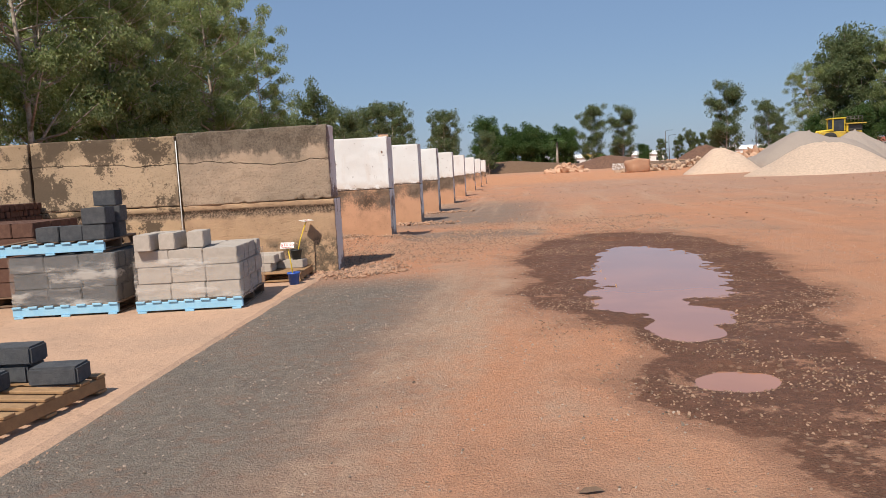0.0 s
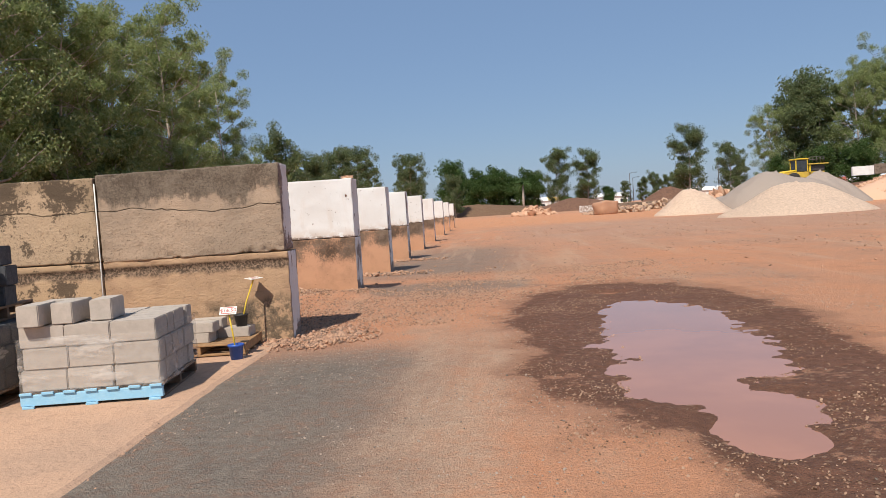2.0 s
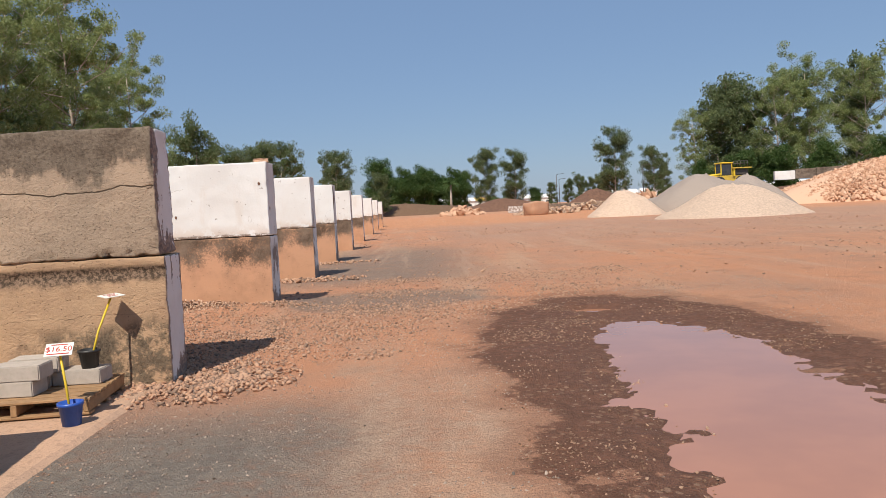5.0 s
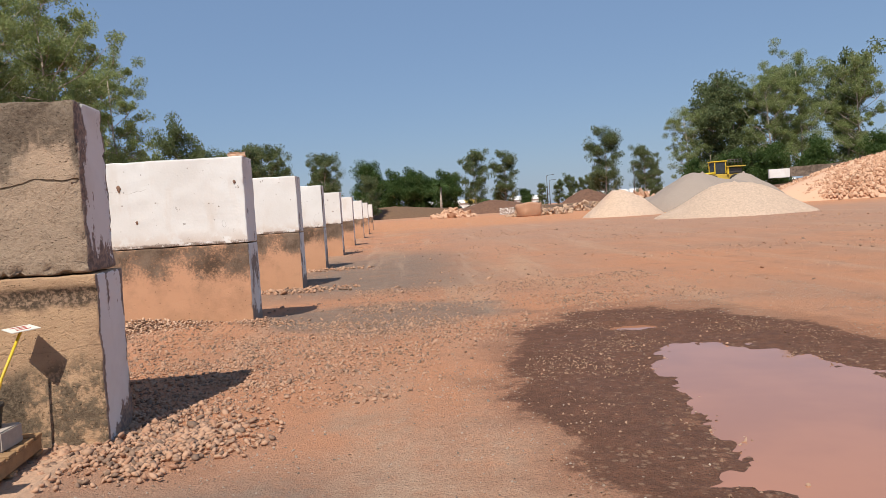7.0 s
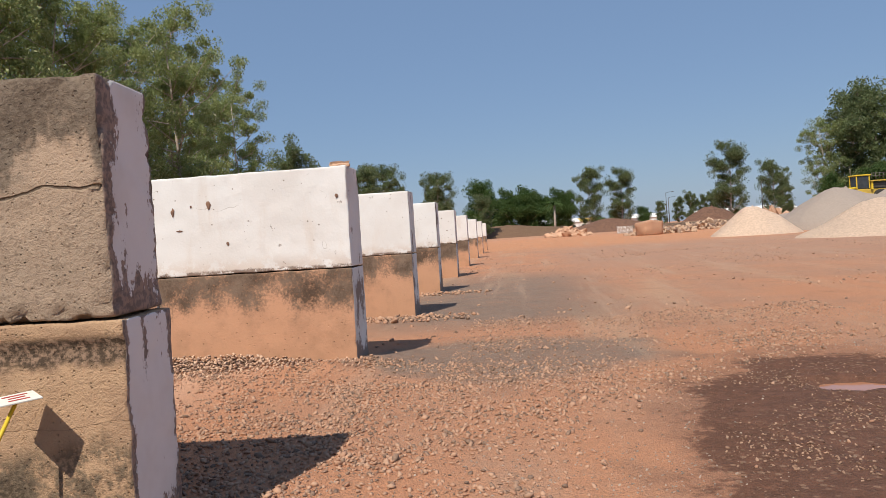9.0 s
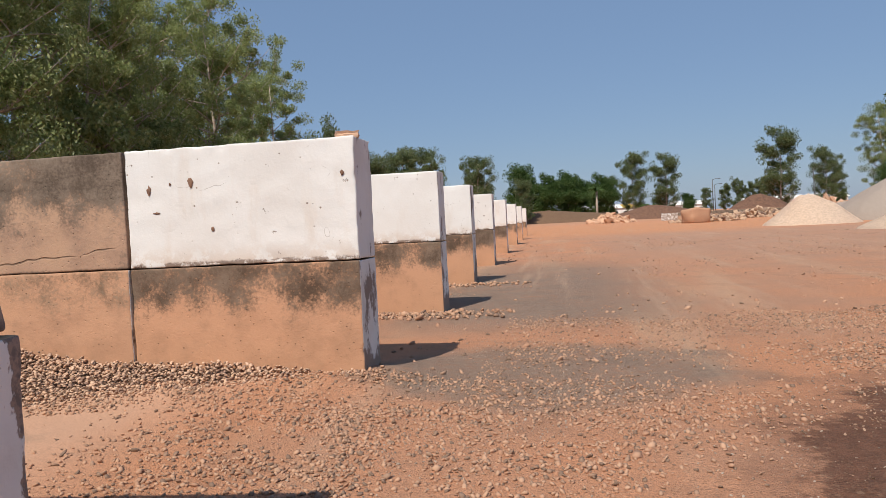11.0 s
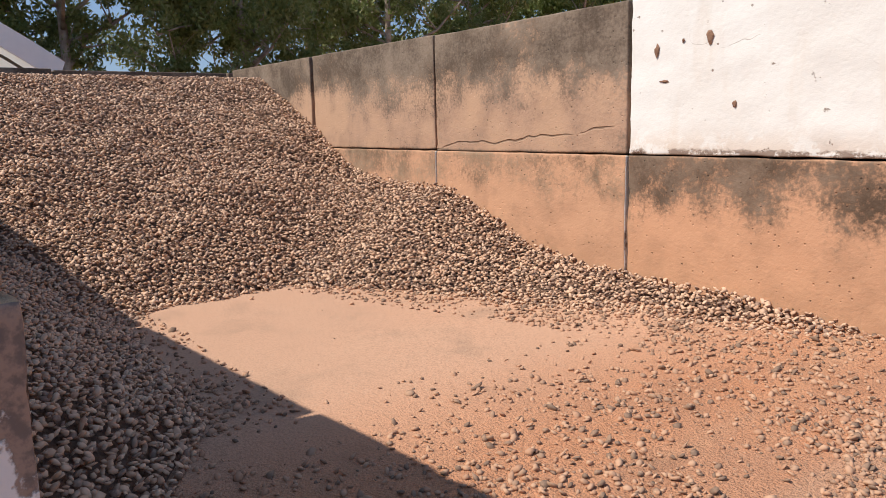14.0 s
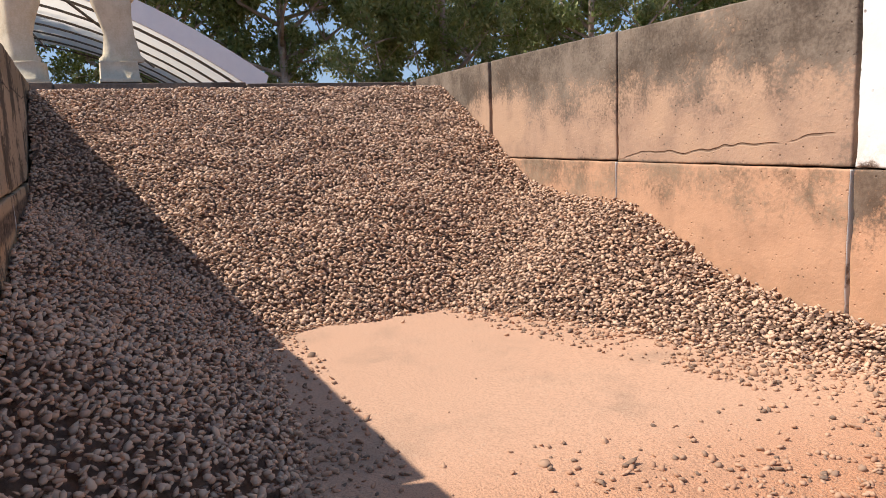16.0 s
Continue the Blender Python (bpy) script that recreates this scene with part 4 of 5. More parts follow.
def wrap(x, y, z, rz, w, d, h, seed):
    """Stretch film round a stack, with folds and a ragged upper edge."""
    vs, fs = [], []
    per, rows = 120, 14
    for j in range(rows + 1):
        for k in range(per):
            t = k / per * 2 * (w + d)
            p = (t, 0) if t < w else (w, t - w) if t < w + d else (2 * w + d - t, d) if t < 2 * w + d else (0, 2 * (w + d) - t)
            c = Vector((p[0] - w / 2, p[1] - d / 2, 0))
            n = 0.016 + 0.012 * noise.noise((t * 2.3, j * 0.9, seed)) + 0.006 * noise.noise((t * 9, j * 2.5, seed))
            top = h * (1 + 0.10 * noise.noise((t * 1.4, 5, seed)))
            vs.append((w / 2 + c.x * (1 + n / (w / 2)), d / 2 + c.y * (1 + n / (d / 2)), -0.02 + top * j / rows))
    for j in range(rows):
        for k in range(per):
            a, b = j * per + k, j * per + (k + 1) % per
            fs.append((a, b, b + per, a + per))
    ob = new("stretch_wrap", mesh("film", vs, fs, ["film"], True))
    ob.matrix_basis = pose(x, y, z, 0, 0, rz)
    tagged(ob, "crumpled clear stretch wrap round a block stack", "plastic wrap")


def on(x, y, rz, dx, dy):
    p = pose(x, y, 0, 0, 0, rz) @ Vector((dx, dy, 0))
    return p.x, p.y


S0 = 0.012
A = (-1.46, -3.34, 8)
pallet(*A[:2], S0, 8, "blue", "pale blue painted pallet under pale concrete blocks", 1.24)
stack("block_stack", *on(*A, 0.02, 0.02), S0 + 0.142, 8, 3, 6, 3, (0.40, 0.19, 0.195), "lightblock", "wrapped stack of pale grey concrete blocks on a pallet", "concrete blocks", 1)
wrap(*on(*A, 0.02, 0.02), S0 + 0.142, 8, 1.22, 1.15, 0.50, 3)
single = cuboid("loose_block", (0.39, 0.19, 0.19), "lightblock", 0.008, seg=2)
for dx, dy, rz in ((0.16, 0.12, 98), (0.42, 0.22, 95), (0.70, 0.32, 101), (0.30, 0.42, 8)):
    ob = new("loose_block", single)
    ob.matrix_basis = pose(*on(*A, dx, dy), S0 + 0.142 + 0.586, 0, 0, rz)
    tagged(ob, "pale grey concrete block lying on a stack", "concrete block", "loose blocks on the stack")
B = (-2.94, -3.46, 8)
pallet(*B[:2], S0, 8, "blue", "pale blue painted pallet under charcoal blocks", 1.24)
stack("block_stack", *on(*B, 0.02, 0.02), S0 + 0.142, 8, 3, 6, 3, (0.40, 0.19, 0.195), "darkblock", "wrapped stack of charcoal concrete blocks on a pallet", "concrete blocks", 2)
wrap(*on(*B, 0.02, 0.02), S0 + 0.142, 8, 1.22, 1.15, 0.60, 9)
B2 = (*on(*B, -0.12, 0.0), 11)
pallet(*B2[:2], S0 + 0.142 + 0.588, 11, "blue", "pale blue pallet stacked on charcoal blocks", 1.24)
zb = S0 + 0.142 * 2 + 0.588
stack("block_row", *on(*B2, 0.42, 0.12), zb, 11, 3, 1, 1, (0.27, 0.30, 0.185), "darkblock", "row of rock-faced charcoal concrete blocks", "concrete blocks", 3)
stack("block_row", *on(*B2, 0.95, 0.16), zb + 0.187, 11, 1, 1, 1, (0.29, 0.32, 0.20), "darkblock", "charcoal concrete block on a row of blocks", "concrete blocks", 4)
stack("block_row", *on(*B2, 0.98, 0.50), zb, 11, 1, 1, 3, (0.27, 0.27, 0.195), "darkblock", "column of charcoal concrete blocks", "concrete blocks", 5)
D = (-5.7, -1.74, 4)
pallet(*D[:2], S0, 4, "darktimber", "weathered dark timber pallet", 1.3)
stack("brick_stack", *on(*D, 0.02, 0.02), S0 + 0.142, 4, 5, 10, 12, (0.25, 0.115, 0.098), "brownblock", "stack of dark brown bricks on a pallet", "bricks", 6)
E1 = (-4.35, -2.7, 4)
pallet(*E1[:2], S0, 4, "darktimber", "weathered dark timber pallet", 1.2)
stack("brick_stack", *on(*E1, 0.0, 0.02), S0 + 0.142, 4, 4, 5, 5, (0.29, 0.22, 0.19), "brownblock", "stack of dark brown blocks on a pallet", "bricks", 7)
F = (-1.22, -7.60, -4)
pallet(*F[:2], S0, -4, "timber", "raw timber pallet on dusty concrete", 1.22, 1.16)
paver = cuboid("paver", (0.34, 0.22, 0.13), "darkblock", 0.014, seg=2)
for dx, dy, dz, rz in ((1.03, 0.93, 0, 8), (0.62, 0.98, 0, 2), (0.66, 0.97, 0.13, 5), (0.60, 0.66, 0, 4), (0.25, 0.9, 0, 0), (0.22, 0.62, 0, 3), (0.24, 0.85, 0.13, 6)):
    ob = new("paver", paver)
    ob.matrix_basis = pose(*on(*F, dx, dy), S0 + 0.142 + dz, 0, 0, rz)
    tagged(ob, "rock-faced charcoal concrete paver on a timber pallet", "paver", "pavers on the pallet")
C = (-1.26, -1.25, 6)
pallet(*C[:2], S0, 6, "timber", "raw timber pallet beside the old wall", 1.1, 0.9)
half = cuboid("loose_block", (0.39, 0.25, 0.12), "lightblock", 0.008, seg=2)
for dx, dy, dz, rz in ((0.85, 0.62, 0, 0), (0.45, 0.62, 0, 2), (0.45, 0.30, 0, 1), (0.52, 0.60, 0.12, 6), (0.5, 0.3, 0.12, 3)):
    ob = new("loose_block", half)
    ob.matrix_basis = pose(*on(*C, dx, dy), S0 + 0.142 + dz, 0, 0, rz)
    tagged(ob, "pale grey concrete block on a timber pallet", "concrete block", "blocks by the old wall")


def pot(name, x, y, z, r, h, mat, label):
    ob = new(name, lathe(name, ((0, 0), (r * 0.75, 0), (r * 0.97, h * 0.85), (r * 1.07, h * 0.86), (r * 1.07, h), (r * 0.95, h), (r * 0.72, 0.02)), mat))
    ob.matrix_basis = pose(x, y, z)
    tagged(ob, label, "bucket" if "bucket" in name else "pot")


def price_text(body, size):
    cu = bpy.data.curves.new("price", 'FONT')
    cu.body, cu.size, cu.align_x, cu.align_y, cu.extrude = body, size, 'CENTER', 'CENTER', 0.001
    ob = bpy.data.objects.new("price", cu)
    me = bpy.data.meshes.new_from_object(ob)
    bpy.data.objects.remove(ob)
    me.materials.clear()
    me.materials.append(M["redink"])
    return me


def price_sign(base, tip, tag, size, label, text=""):
    s = thing("price_sign", *base, 0, label, "sign")
    q = Vector(tip) - Vector(base)
    part("stake", tube_mesh("stake", ((0, 0, 0), (q.x * 0.4, q.y * 0.4, q.z * 0.5), tuple(q)), (0.009, 0.009, 0.009), "yellow"), s, "yellow plastic stake")
    c = part("card", cuboid("card", (size[0], size[1], 0.006), "card", 0.001), s, "white card with red writing", Matrix.Translation(q) @ pose(0, 0, 0.004, *tag))
    if text:
        part("price", price_text(text, size[1] * 0.55), c, "red printed price", pose(0, 0, 0.0075))
    for y, wd in ((0.36, 0.6), (-0.36, 0.8)) if text else ((0.25, 0.6), (0, 0.4), (-0.25, 0.5)):
        part("print_bar", cuboid("bar", (size[0] * wd, size[1] * 0.07, 0.002), "redink", 0.0), c, m=pose(0, size[1] * y, 0.0065))


pot("blue_bucket", -0.20, -1.37, S0, 0.085, 0.17, "bluebucket", "small blue plastic bucket holding a sign")
price_sign((-0.20, -1.37, S0 + 0.01), (-0.28, -1.31, 0.55), (40, 0, 10), (0.19, 0.12), "white price card on a yellow stake in a bucket", "$16.50")
pot("plant_pot", *on(*C, 0.92, 0.60), S0 + 0.262, 0.085, 0.15, "blackpot", "black plastic pot holding a sign")
bx, by = on(*C, 0.92, 0.60)
price_sign((bx, by, S0 + 0.275), (-0.30, -0.30, 0.83), (4, -3, 48), (0.17, 0.17), "white price card on a bent yellow stake")
pot("plant_pot", -5.25, -0.84, S0 + 0.142 + 1.176, 0.10, 0.17, "blackpot", "black plastic pot on a brick stack")
price_sign((-5.25, -0.84, S0 + 0.142 + 1.19), (-5.24, -0.3, 1.80), (12, -8, 48), (0.21, 0.21), "white price card on a yellow stake")
pipe = new("downpipe", tube_mesh("pipe", ((0, 0, 0), (0, 0, 2.15)), (0.008, 0.008), "card"))
pipe.matrix_basis = pose(-2.30, -0.288, 0.012)
tagged(pipe, "thin white conduit running up the old wall", "pipe")


# ---- statues and shed behind the bay ----
def statue(x, y, rz, h, seed):
    """A draped figure reduced to a plain stone shape on a square plinth."""
    bm = bmesh.new()
    prof = ((0.0, 0.24), (0.06, 0.25), (0.12, 0.21), (0.45, 0.17), (0.75, 0.19), (0.95, 0.22), (1.15, 0.18), (1.4, 0.24), (1.5, 0.20), (1.56, 0.08), (1.62, 0.10), (1.74, 0.11), (1.84, 0.04))
    sides, vs, fs = 24, [], []
    for z, r in prof:
        for k in range(sides):
            a = 2 * math.pi * k / sides
            rr = r * (1 + 0.10 * math.sin(a * 5 + z * 2 + seed) + 0.16 * math.cos(2 * a)) if z < 1.5 else r
            vs.append((rr * 1.15 * math.cos(a) + 0.05 * math.sin(z * 3 + seed), rr * 0.85 * math.sin(a), 0.33 + z * h / 1.84))
    for i in range(len(prof) - 1):
        for k in range(sides):
            a, b = i * sides + k, i * sides + (k + 1) % sides
            fs.append((a, b, b + sides, a + sides))
    n = len(vs)
    for z, w in ((0, 0.30), (0.05, 0.30), (0.06, 0.28), (0.30, 0.27), (0.33, 0.27)):
        vs += [(-w, -w, z), (w, -w, z), (w, w, z), (-w, w, z)]
    for i in range(4):
        for k in range(4):
            a, b = n + i * 4 + k, n + i * 4 + (k + 1) % 4
            fs.append((a, b, b + 4, a + 4))
    fs.append((n + 16, n + 17, n + 18, n + 19))
    for d, rz2 in ((-0.1, 0.3), (0.12, -0.2)):
        tv, tf = tube(((d * 2.4, 0.0, 1.55 * h / 1.84 + 0.3), (d * 3.0, 0.06, 1.2 * h / 1.84 + 0.3), (d * 1.6, 0.2, 0.98 * h / 1.84 + 0.3)), (0.07, 0.06, 0.05), 10)
        fs += [tuple(q + len(vs) for q in f) for f in tf]
        vs += [tuple(v) for v in tv]
    ob = new("statue", mesh("statue", vs, fs, ["statue"], True))
    ob.matrix_basis = pose(x, y, TOP, 0, 0, rz) @ Matrix.Scale(0.84, 4)
    tagged(ob, "cream cast-stone draped statue standing on a wall", "statue")
    bm.free()


statue(-10.30, 0.78, 95, 1.75, 1)
statue(-10.32, -0.36, 80, 1.75, 4)


def shed():
    s = thing("arched_shelter", -20, -3.1, 0, 0, "white arched fabric shelter on steel ribs", "shelter")
    half, rise, z0, x0, x1 = 6.45, 2.35, 2.62, 6.0, -7.0

    def arc(k, n, inset=0.0):
        u = 1 - 2 * k / n
        return (half - inset * 0.4) * u, z0 - inset + rise * (1 - u * u)
    n, vs, fs = 40, [], []
    for x in (x0, x1):
        for off in (0, 0.03):
            vs += [(x, *arc(k, n, off)) for k in range(n + 1)]
    m = n + 1
    for k in range(n):
        fs.append((k, k + 1, k + 1 + 2 * m, k + 2 * m))
    part("roof", mesh("roof", vs, fs, ["fabric"], True), s, "white fabric roof")
    vs, fs = [], []
    for x, ins in ((x0 + 0.05, -0.06), (x0 + 0.08, 0.30), (x0 - 0.02, 0.30), (x0 - 0.02, -0.06)):
        vs += [(x, *arc(k, n, ins)) for k in range(n + 1)]
    for k in range(n):
        for q in range(4):
            a, b = q * m + k, (q + 1) % 4 * m + k
            fs.append((a, b, b + 1, a + 1))
    part("front_band", mesh("band", vs, fs, ["roofwhite"]), s, "white edge band")
    for i in range(8):
        x = x0 - 0.3 - i * 1.75
        for dx in (0, 0.2):
            part("rib", tube_mesh("rib", [(x - dx, *arc(k, 24, 0.12)) for k in range(25)], [0.017] * 25, "steel", 6), s)
    for k in (5, 9, 15, 19):
        y, z = arc(k, 24, 0.16)
        part("purlin", tube_mesh("purlin", ((x0 - 0.2, y, z), (x1, y, z)), (0.03, 0.03), "steel", 6), s)
    for sy in (-1, 1):
        part("brace", tube_mesh("brace", ((x0 - 0.4, sy * 2.4, z0 + 2.0), (x0 - 6, sy * 4.6, z0 + 0.8)), (0.03, 0.03), "steel", 6), s)
        for i in range(4):
            part("post", cuboid("post", (0.18, 0.18, z0), "steel", 0.01), s, m=pose(x0 - 0.4 - i * 4, sy * (half - 0.05), 0))


shed()


# ---- loader, walls and houses far off ----
def loader(x, y, rz):
    v = thing("wheel_loader", x, y, 0, rz, "yellow wheel loader parked behind gravel heaps", "loader")
    part("chassis", cuboid("chassis", (5.2, 1.5, 0.8), "yellowdark", 0.06), v, m=pose(0, 0, 1.0))
    part("engine_cover", cuboid("engine", (2.2, 1.7, 0.8), "steel", 0.12, seg=3), v, m=pose(1.5, 0, 1.8))
    part("frame_post", cuboid("frame_post", (0.22, 0.2, 1.1), "yellow", 0.02), v, "yellow frame post", pose(0.55, -0.95, 1.7))
    part("side_step", cuboid("side_step", (2.6, 0.5, 0.14), "yellowdark", 0.02), v, m=pose(1.6, -1.0, 2.66))
    cab = part("cab", cuboid("cab", (1.5, 1.5, 1.5), "darkglass", 0.05), v, "glazed cab", pose(-0.4, 0, 1.85))
    for sx in (-0.75, 0.75):
        for sy in (-0.75, 0.75):
            part("pillar", cuboid("pillar", (0.12, 0.12, 1.55), "yellow", 0.02), cab, m=pose(sx, sy, 0))
    part("roof", cuboid("roof", (1.8, 1.8, 0.16), "yellow", 0.05), cab, m=pose(0, 0, 1.52))
    wheel = lathe("tyre", ((0.35, -0.28), (0.75, -0.28), (0.86, -0.18), (0.86, 0.18), (0.75, 0.28), (0.35, 0.28)), "rubber", 24)
    rim = lathe("rim", ((0.0, -0.2), (0.36, -0.2), (0.36, 0.2), (0.05, 0.22)), "yellow", 20)
    for sx in (-1.6, 1.6):
        for sy in (-0.95, 0.95):
            t = part("wheel", wheel, v, m=pose(sx, sy, 0.86, 90))
            part("rim", rim, t)
    for sy in (-0.6, 0.6):
        part("lift_arm", tube_mesh("arm", ((-1.0, sy, 2.0), (-2.6, sy, 1.9), (-3.2, sy, 0.8)), (0.14, 0.14, 0.12), "yellow"), v)
    part("bucket", cuboid("bucket", (1.0, 2.7, 1.0), "yellowdark", 0.1), v, m=pose(-3.5, 0, 0.15))
    for k in range(5):
        part("rail_post", tube_mesh("post", ((0, 0, 0), (0, 0, 0.75)), (0.05, 0.05), "steel", 6), v, m=pose(0.6 + k * 0.48, -0.8, 2.9))
    for z in (3.3, 3.62):
        part("rail", tube_mesh("rail", ((0.6, -0.8, z), (2.55, -0.8, z)), (0.05, 0.05), "steel", 6), v)


loader(42.0, 93, 6)
pad = heap("earth_ramp", "earth ramp behind the gravel heaps", 42, 93, 12, 8, 2.1, "greygravel", 40, 0, 0.3, 0.05, 0.0)
for ob in bpy.data.objects:
    if ob.name.startswith("wheel_loader"):
        ob.location.z = 1.95
        ob.scale = (1.0, 1.0, 1.0)

lowblock = block_mesh(2.4, 1.2, 0.6, 61, ["mid", "mid"], 0.3)
whiteblock = block_mesh(2.4, 1.1, 0.6, 62, ["white", "white"], 0.3)
run = thing("retaining_wall", 0, 0, 0, 0, "long low retaining wall of concrete blocks", "wall", kind="structure")
for k in range(36):
    part("block", lowblock if k % 9 else whiteblock, run, m=pose(18 + 2.42 * k, 118 - 0.25 * k, 0.0 if k < 18 else min(2.6, (k - 18) * 0.25), 0, 0, -6))
bank = heap("earth_bank", "raised earth bank behind the rock heap", 72, 112, 26, 10, 3.2, "mound", 44, 0, 0.5)
run2 = thing("retaining_wall", 0, 0, 0, 0, "raised retaining wall of concrete blocks", "wall", kind="structure")
for k in range(16):
    part("block", lowblock if k % 4 else whiteblock, run2, m=pose(48.2 + 2.42 * k, 87 - 0.4 * k, 2.75 + 0.06 * k, 0, 0, -10))
heap("earth_bank", "earth bank under the raised wall", 68, 83.5, 25, 5, 3.0, "mound", 46, -9, 0.25)


def house(x, y, w, d, h, roof, rz):
    ob = thing("house", x, y, 0, rz, "far white house with a low roof", "house")
    part("wall", cuboid("wall", (w, d, h), "whitewall", 0.02), ob)
    vs = [(-w / 2 - 0.5, -d / 2 - 0.5, h), (w / 2 + 0.5, -d / 2 - 0.5, h), (w / 2 + 0.5, d / 2 + 0.5, h), (-w / 2 - 0.5, d / 2 + 0.5, h), (-w / 2, 0, h + 1.4), (w / 2, 0, h + 1.4)]
    part("roof", mesh("roof", vs, [(0, 1, 5, 4), (2, 3, 4, 5), (1, 2, 5), (3, 0, 4), (3, 2, 1, 0)], [roof]), ob)
    for k in range(max(2, int(w / 4))):
        part("window", cuboid("window", (1.5, 0.12, 1.2), "darkglass", 0.01), ob, m=pose(-w / 2 + 2 + 4 * k, -d / 2, 1.1))


for x, y, w, roof in ((12, 285, 16, "whitewall"), (24, 290, 8, "yellowdark"), (70, 275, 20, "whitewall"), (86, 270, 12, "whitewall"), (44, 285, 12, "whitewall"), (112, 250, 12, "redroof"), (122, 245, 14, "whitewall")):
    house(x, y, w, 8, 3.4, roof, random.uniform(-8, 8))


# ---- trees ----
def tree_meshes(seed, h, spread, leaf, count, clumps, bare=0.3, mat="leaf", sz=(0.20, 0.34), fat=1.0, flat=1.0):
    rng = random.Random(seed)
    nr = np.random.default_rng(seed)
    vs, fs, tips = [], [], []

    def limb(points, radii, sides=7):
        tv, tf = tube(points, radii, sides)
        k = len(vs)
        vs.extend(tuple(v) for v in tv)
        fs.extend(tuple(q + k for q in f) for f in tf)
    lean = rng.uniform(-0.06, 0.06) * h
    trunk = [(lean * (k / 6) ** 2 + rng.uniform(-0.1, 0.1) * (k > 0), rng.uniform(-0.12, 0.12) * (k > 0), h * 0.86 * k / 6) for k in range(7)]
    limb(trunk, [0.009 * h * (1 - 0.13 * k) for k in range(7)])
    n = max(10, clumps // 2)
    for i in range(n):
        t = bare + (1 - bare) * (i + rng.random()) / n
        b = Vector(trunk[min(5, int(t * 6))]).lerp(Vector(trunk[min(6, int(t * 6) + 1)]), t * 6 % 1)
        a = rng.uniform(0, 6.283)
        ln = spread * rng.uniform(0.55, 1.0) * (1.1 - 0.55 * abs(t - 0.55))
        e = b + Vector((math.cos(a) * ln, math.sin(a) * ln, ln * rng.uniform(0.35, 1.1)))
        mid = b.lerp(e, 0.5) + Vector((rng.uniform(-0.3, 0.3), rng.uniform(-0.3, 0.3), -0.12 * ln))
        limb([b, mid, e], [0.0055 * h * (1.1 - t), 0.0035 * h * (1.1 - t), 0.012], 5)
        tips += [(e, 1.0), (b.lerp(e, 0.62), 0.8)]
        for _ in range(2):
            e2 = mid + Vector((rng.uniform(-1, 1), rng.uniform(-1, 1), rng.uniform(0.1, 0.9))) * ln * 0.5
            limb([mid, mid.lerp(e2, 0.5) + Vector((0, 0, 0.05)), e2], [0.03, 0.02, 0.008], 4)
            tips.append((e2, 0.8))
    tips.append((Vector(trunk[6]) + Vector((0, 0, h * 0.08)), 1.0))
    wood = mesh("trunk", vs, fs, ["bark"], True)
    per = count // len(tips)
    cv, q = [], []
    for p, k in tips:
        r = spread * rng.uniform(0.14, 0.31) * k * fat
        d = nr.normal(0, 1, (per, 3))
        d /= np.linalg.norm(d, axis=1, keepdims=True)
        d *= (nr.random((per, 1)) ** 0.45) * r
        d[:, 2] *= flat
        c = d + np.array(p)
        u = nr.normal(0, 1, (per, 3))
        u[:, 2] -= 0.7
        u /= np.linalg.norm(u, axis=1, keepdims=True)
        w = np.cross(u, nr.normal(0, 1, (per, 3)))
        w /= np.linalg.norm(w, axis=1, keepdims=True)
        s = nr.uniform(*sz, (per, 1))
        cv.append(np.stack([c - u * s, c + w * s * 0.42, c + u * s, c - w * s * 0.42], 1))
    cv = np.concatenate(cv).reshape(-1, 3)
    f = np.arange(len(cv)).reshape(-1, 4)
    return wood, mesh("crown", cv.tolist(), f.tolist(), [mat])


def tree(kind, x, y, s, rz, label, group, z=0.0):
    t = thing("tree", x, y, z, rz, label, "tree", group)
    t.scale = (s, s, s)
    part("trunk", kind[0], t)
    part("crown", kind[1], t)


rt = random.Random(11)
GUMS = [tree_meshes(s, 18, 4.2, 0, 34000, 66, 0.17, "leaf", (0.055, 0.125), 0.85, 0.8) for s in (1, 2, 3, 4)]
BUSH = [tree_meshes(s, 4.5, 2.0, 0, 7000, 24, 0.08, "leaf", (0.05, 0.11)) for s in (21, 22)]
DENSE = [tree_meshes(s, 10, 3.6, 0, 14000, 40, 0.06, "leafdark", (0.14, 0.28), 1.9, 0.95) for s in (31, 32)]
FARG = [tree_meshes(s, 17, 3.9, 0, 15000, 56, 0.08, "leafgrey", (0.13, 0.26), 1.35, 0.95) for s in (41, 42, 43)]
yy = -30.0
while yy < 77:
    tree(rt.choice(GUMS), -29 + rt.uniform(-3, 3), yy, rt.uniform(1.0, 1.32), rt.uniform(0, 360), "tall green gum tree with thin pale trunks", "gum wood behind the bays")
    yy += rt.uniform(4.8, 7.0)
yy = -30.0
while yy < 90:
    tree(rt.choice(GUMS), -38 + rt.uniform(-4, 4), yy, rt.uniform(1.15, 1.5), rt.uniform(0, 360), "tall green gum tree with thin pale trunks", "gum wood behind the bays")
    yy += rt.uniform(9.0, 15.0)
yy = -30.0
while yy < 95:
    tree(rt.choice(BUSH), -29 + rt.uniform(-5, 4), yy, rt.uniform(1.0, 2.2), rt.uniform(0, 360), "green understorey shrub beneath the gums", "shrubs under the gums")
    yy += rt.uniform(2.6, 4.6)
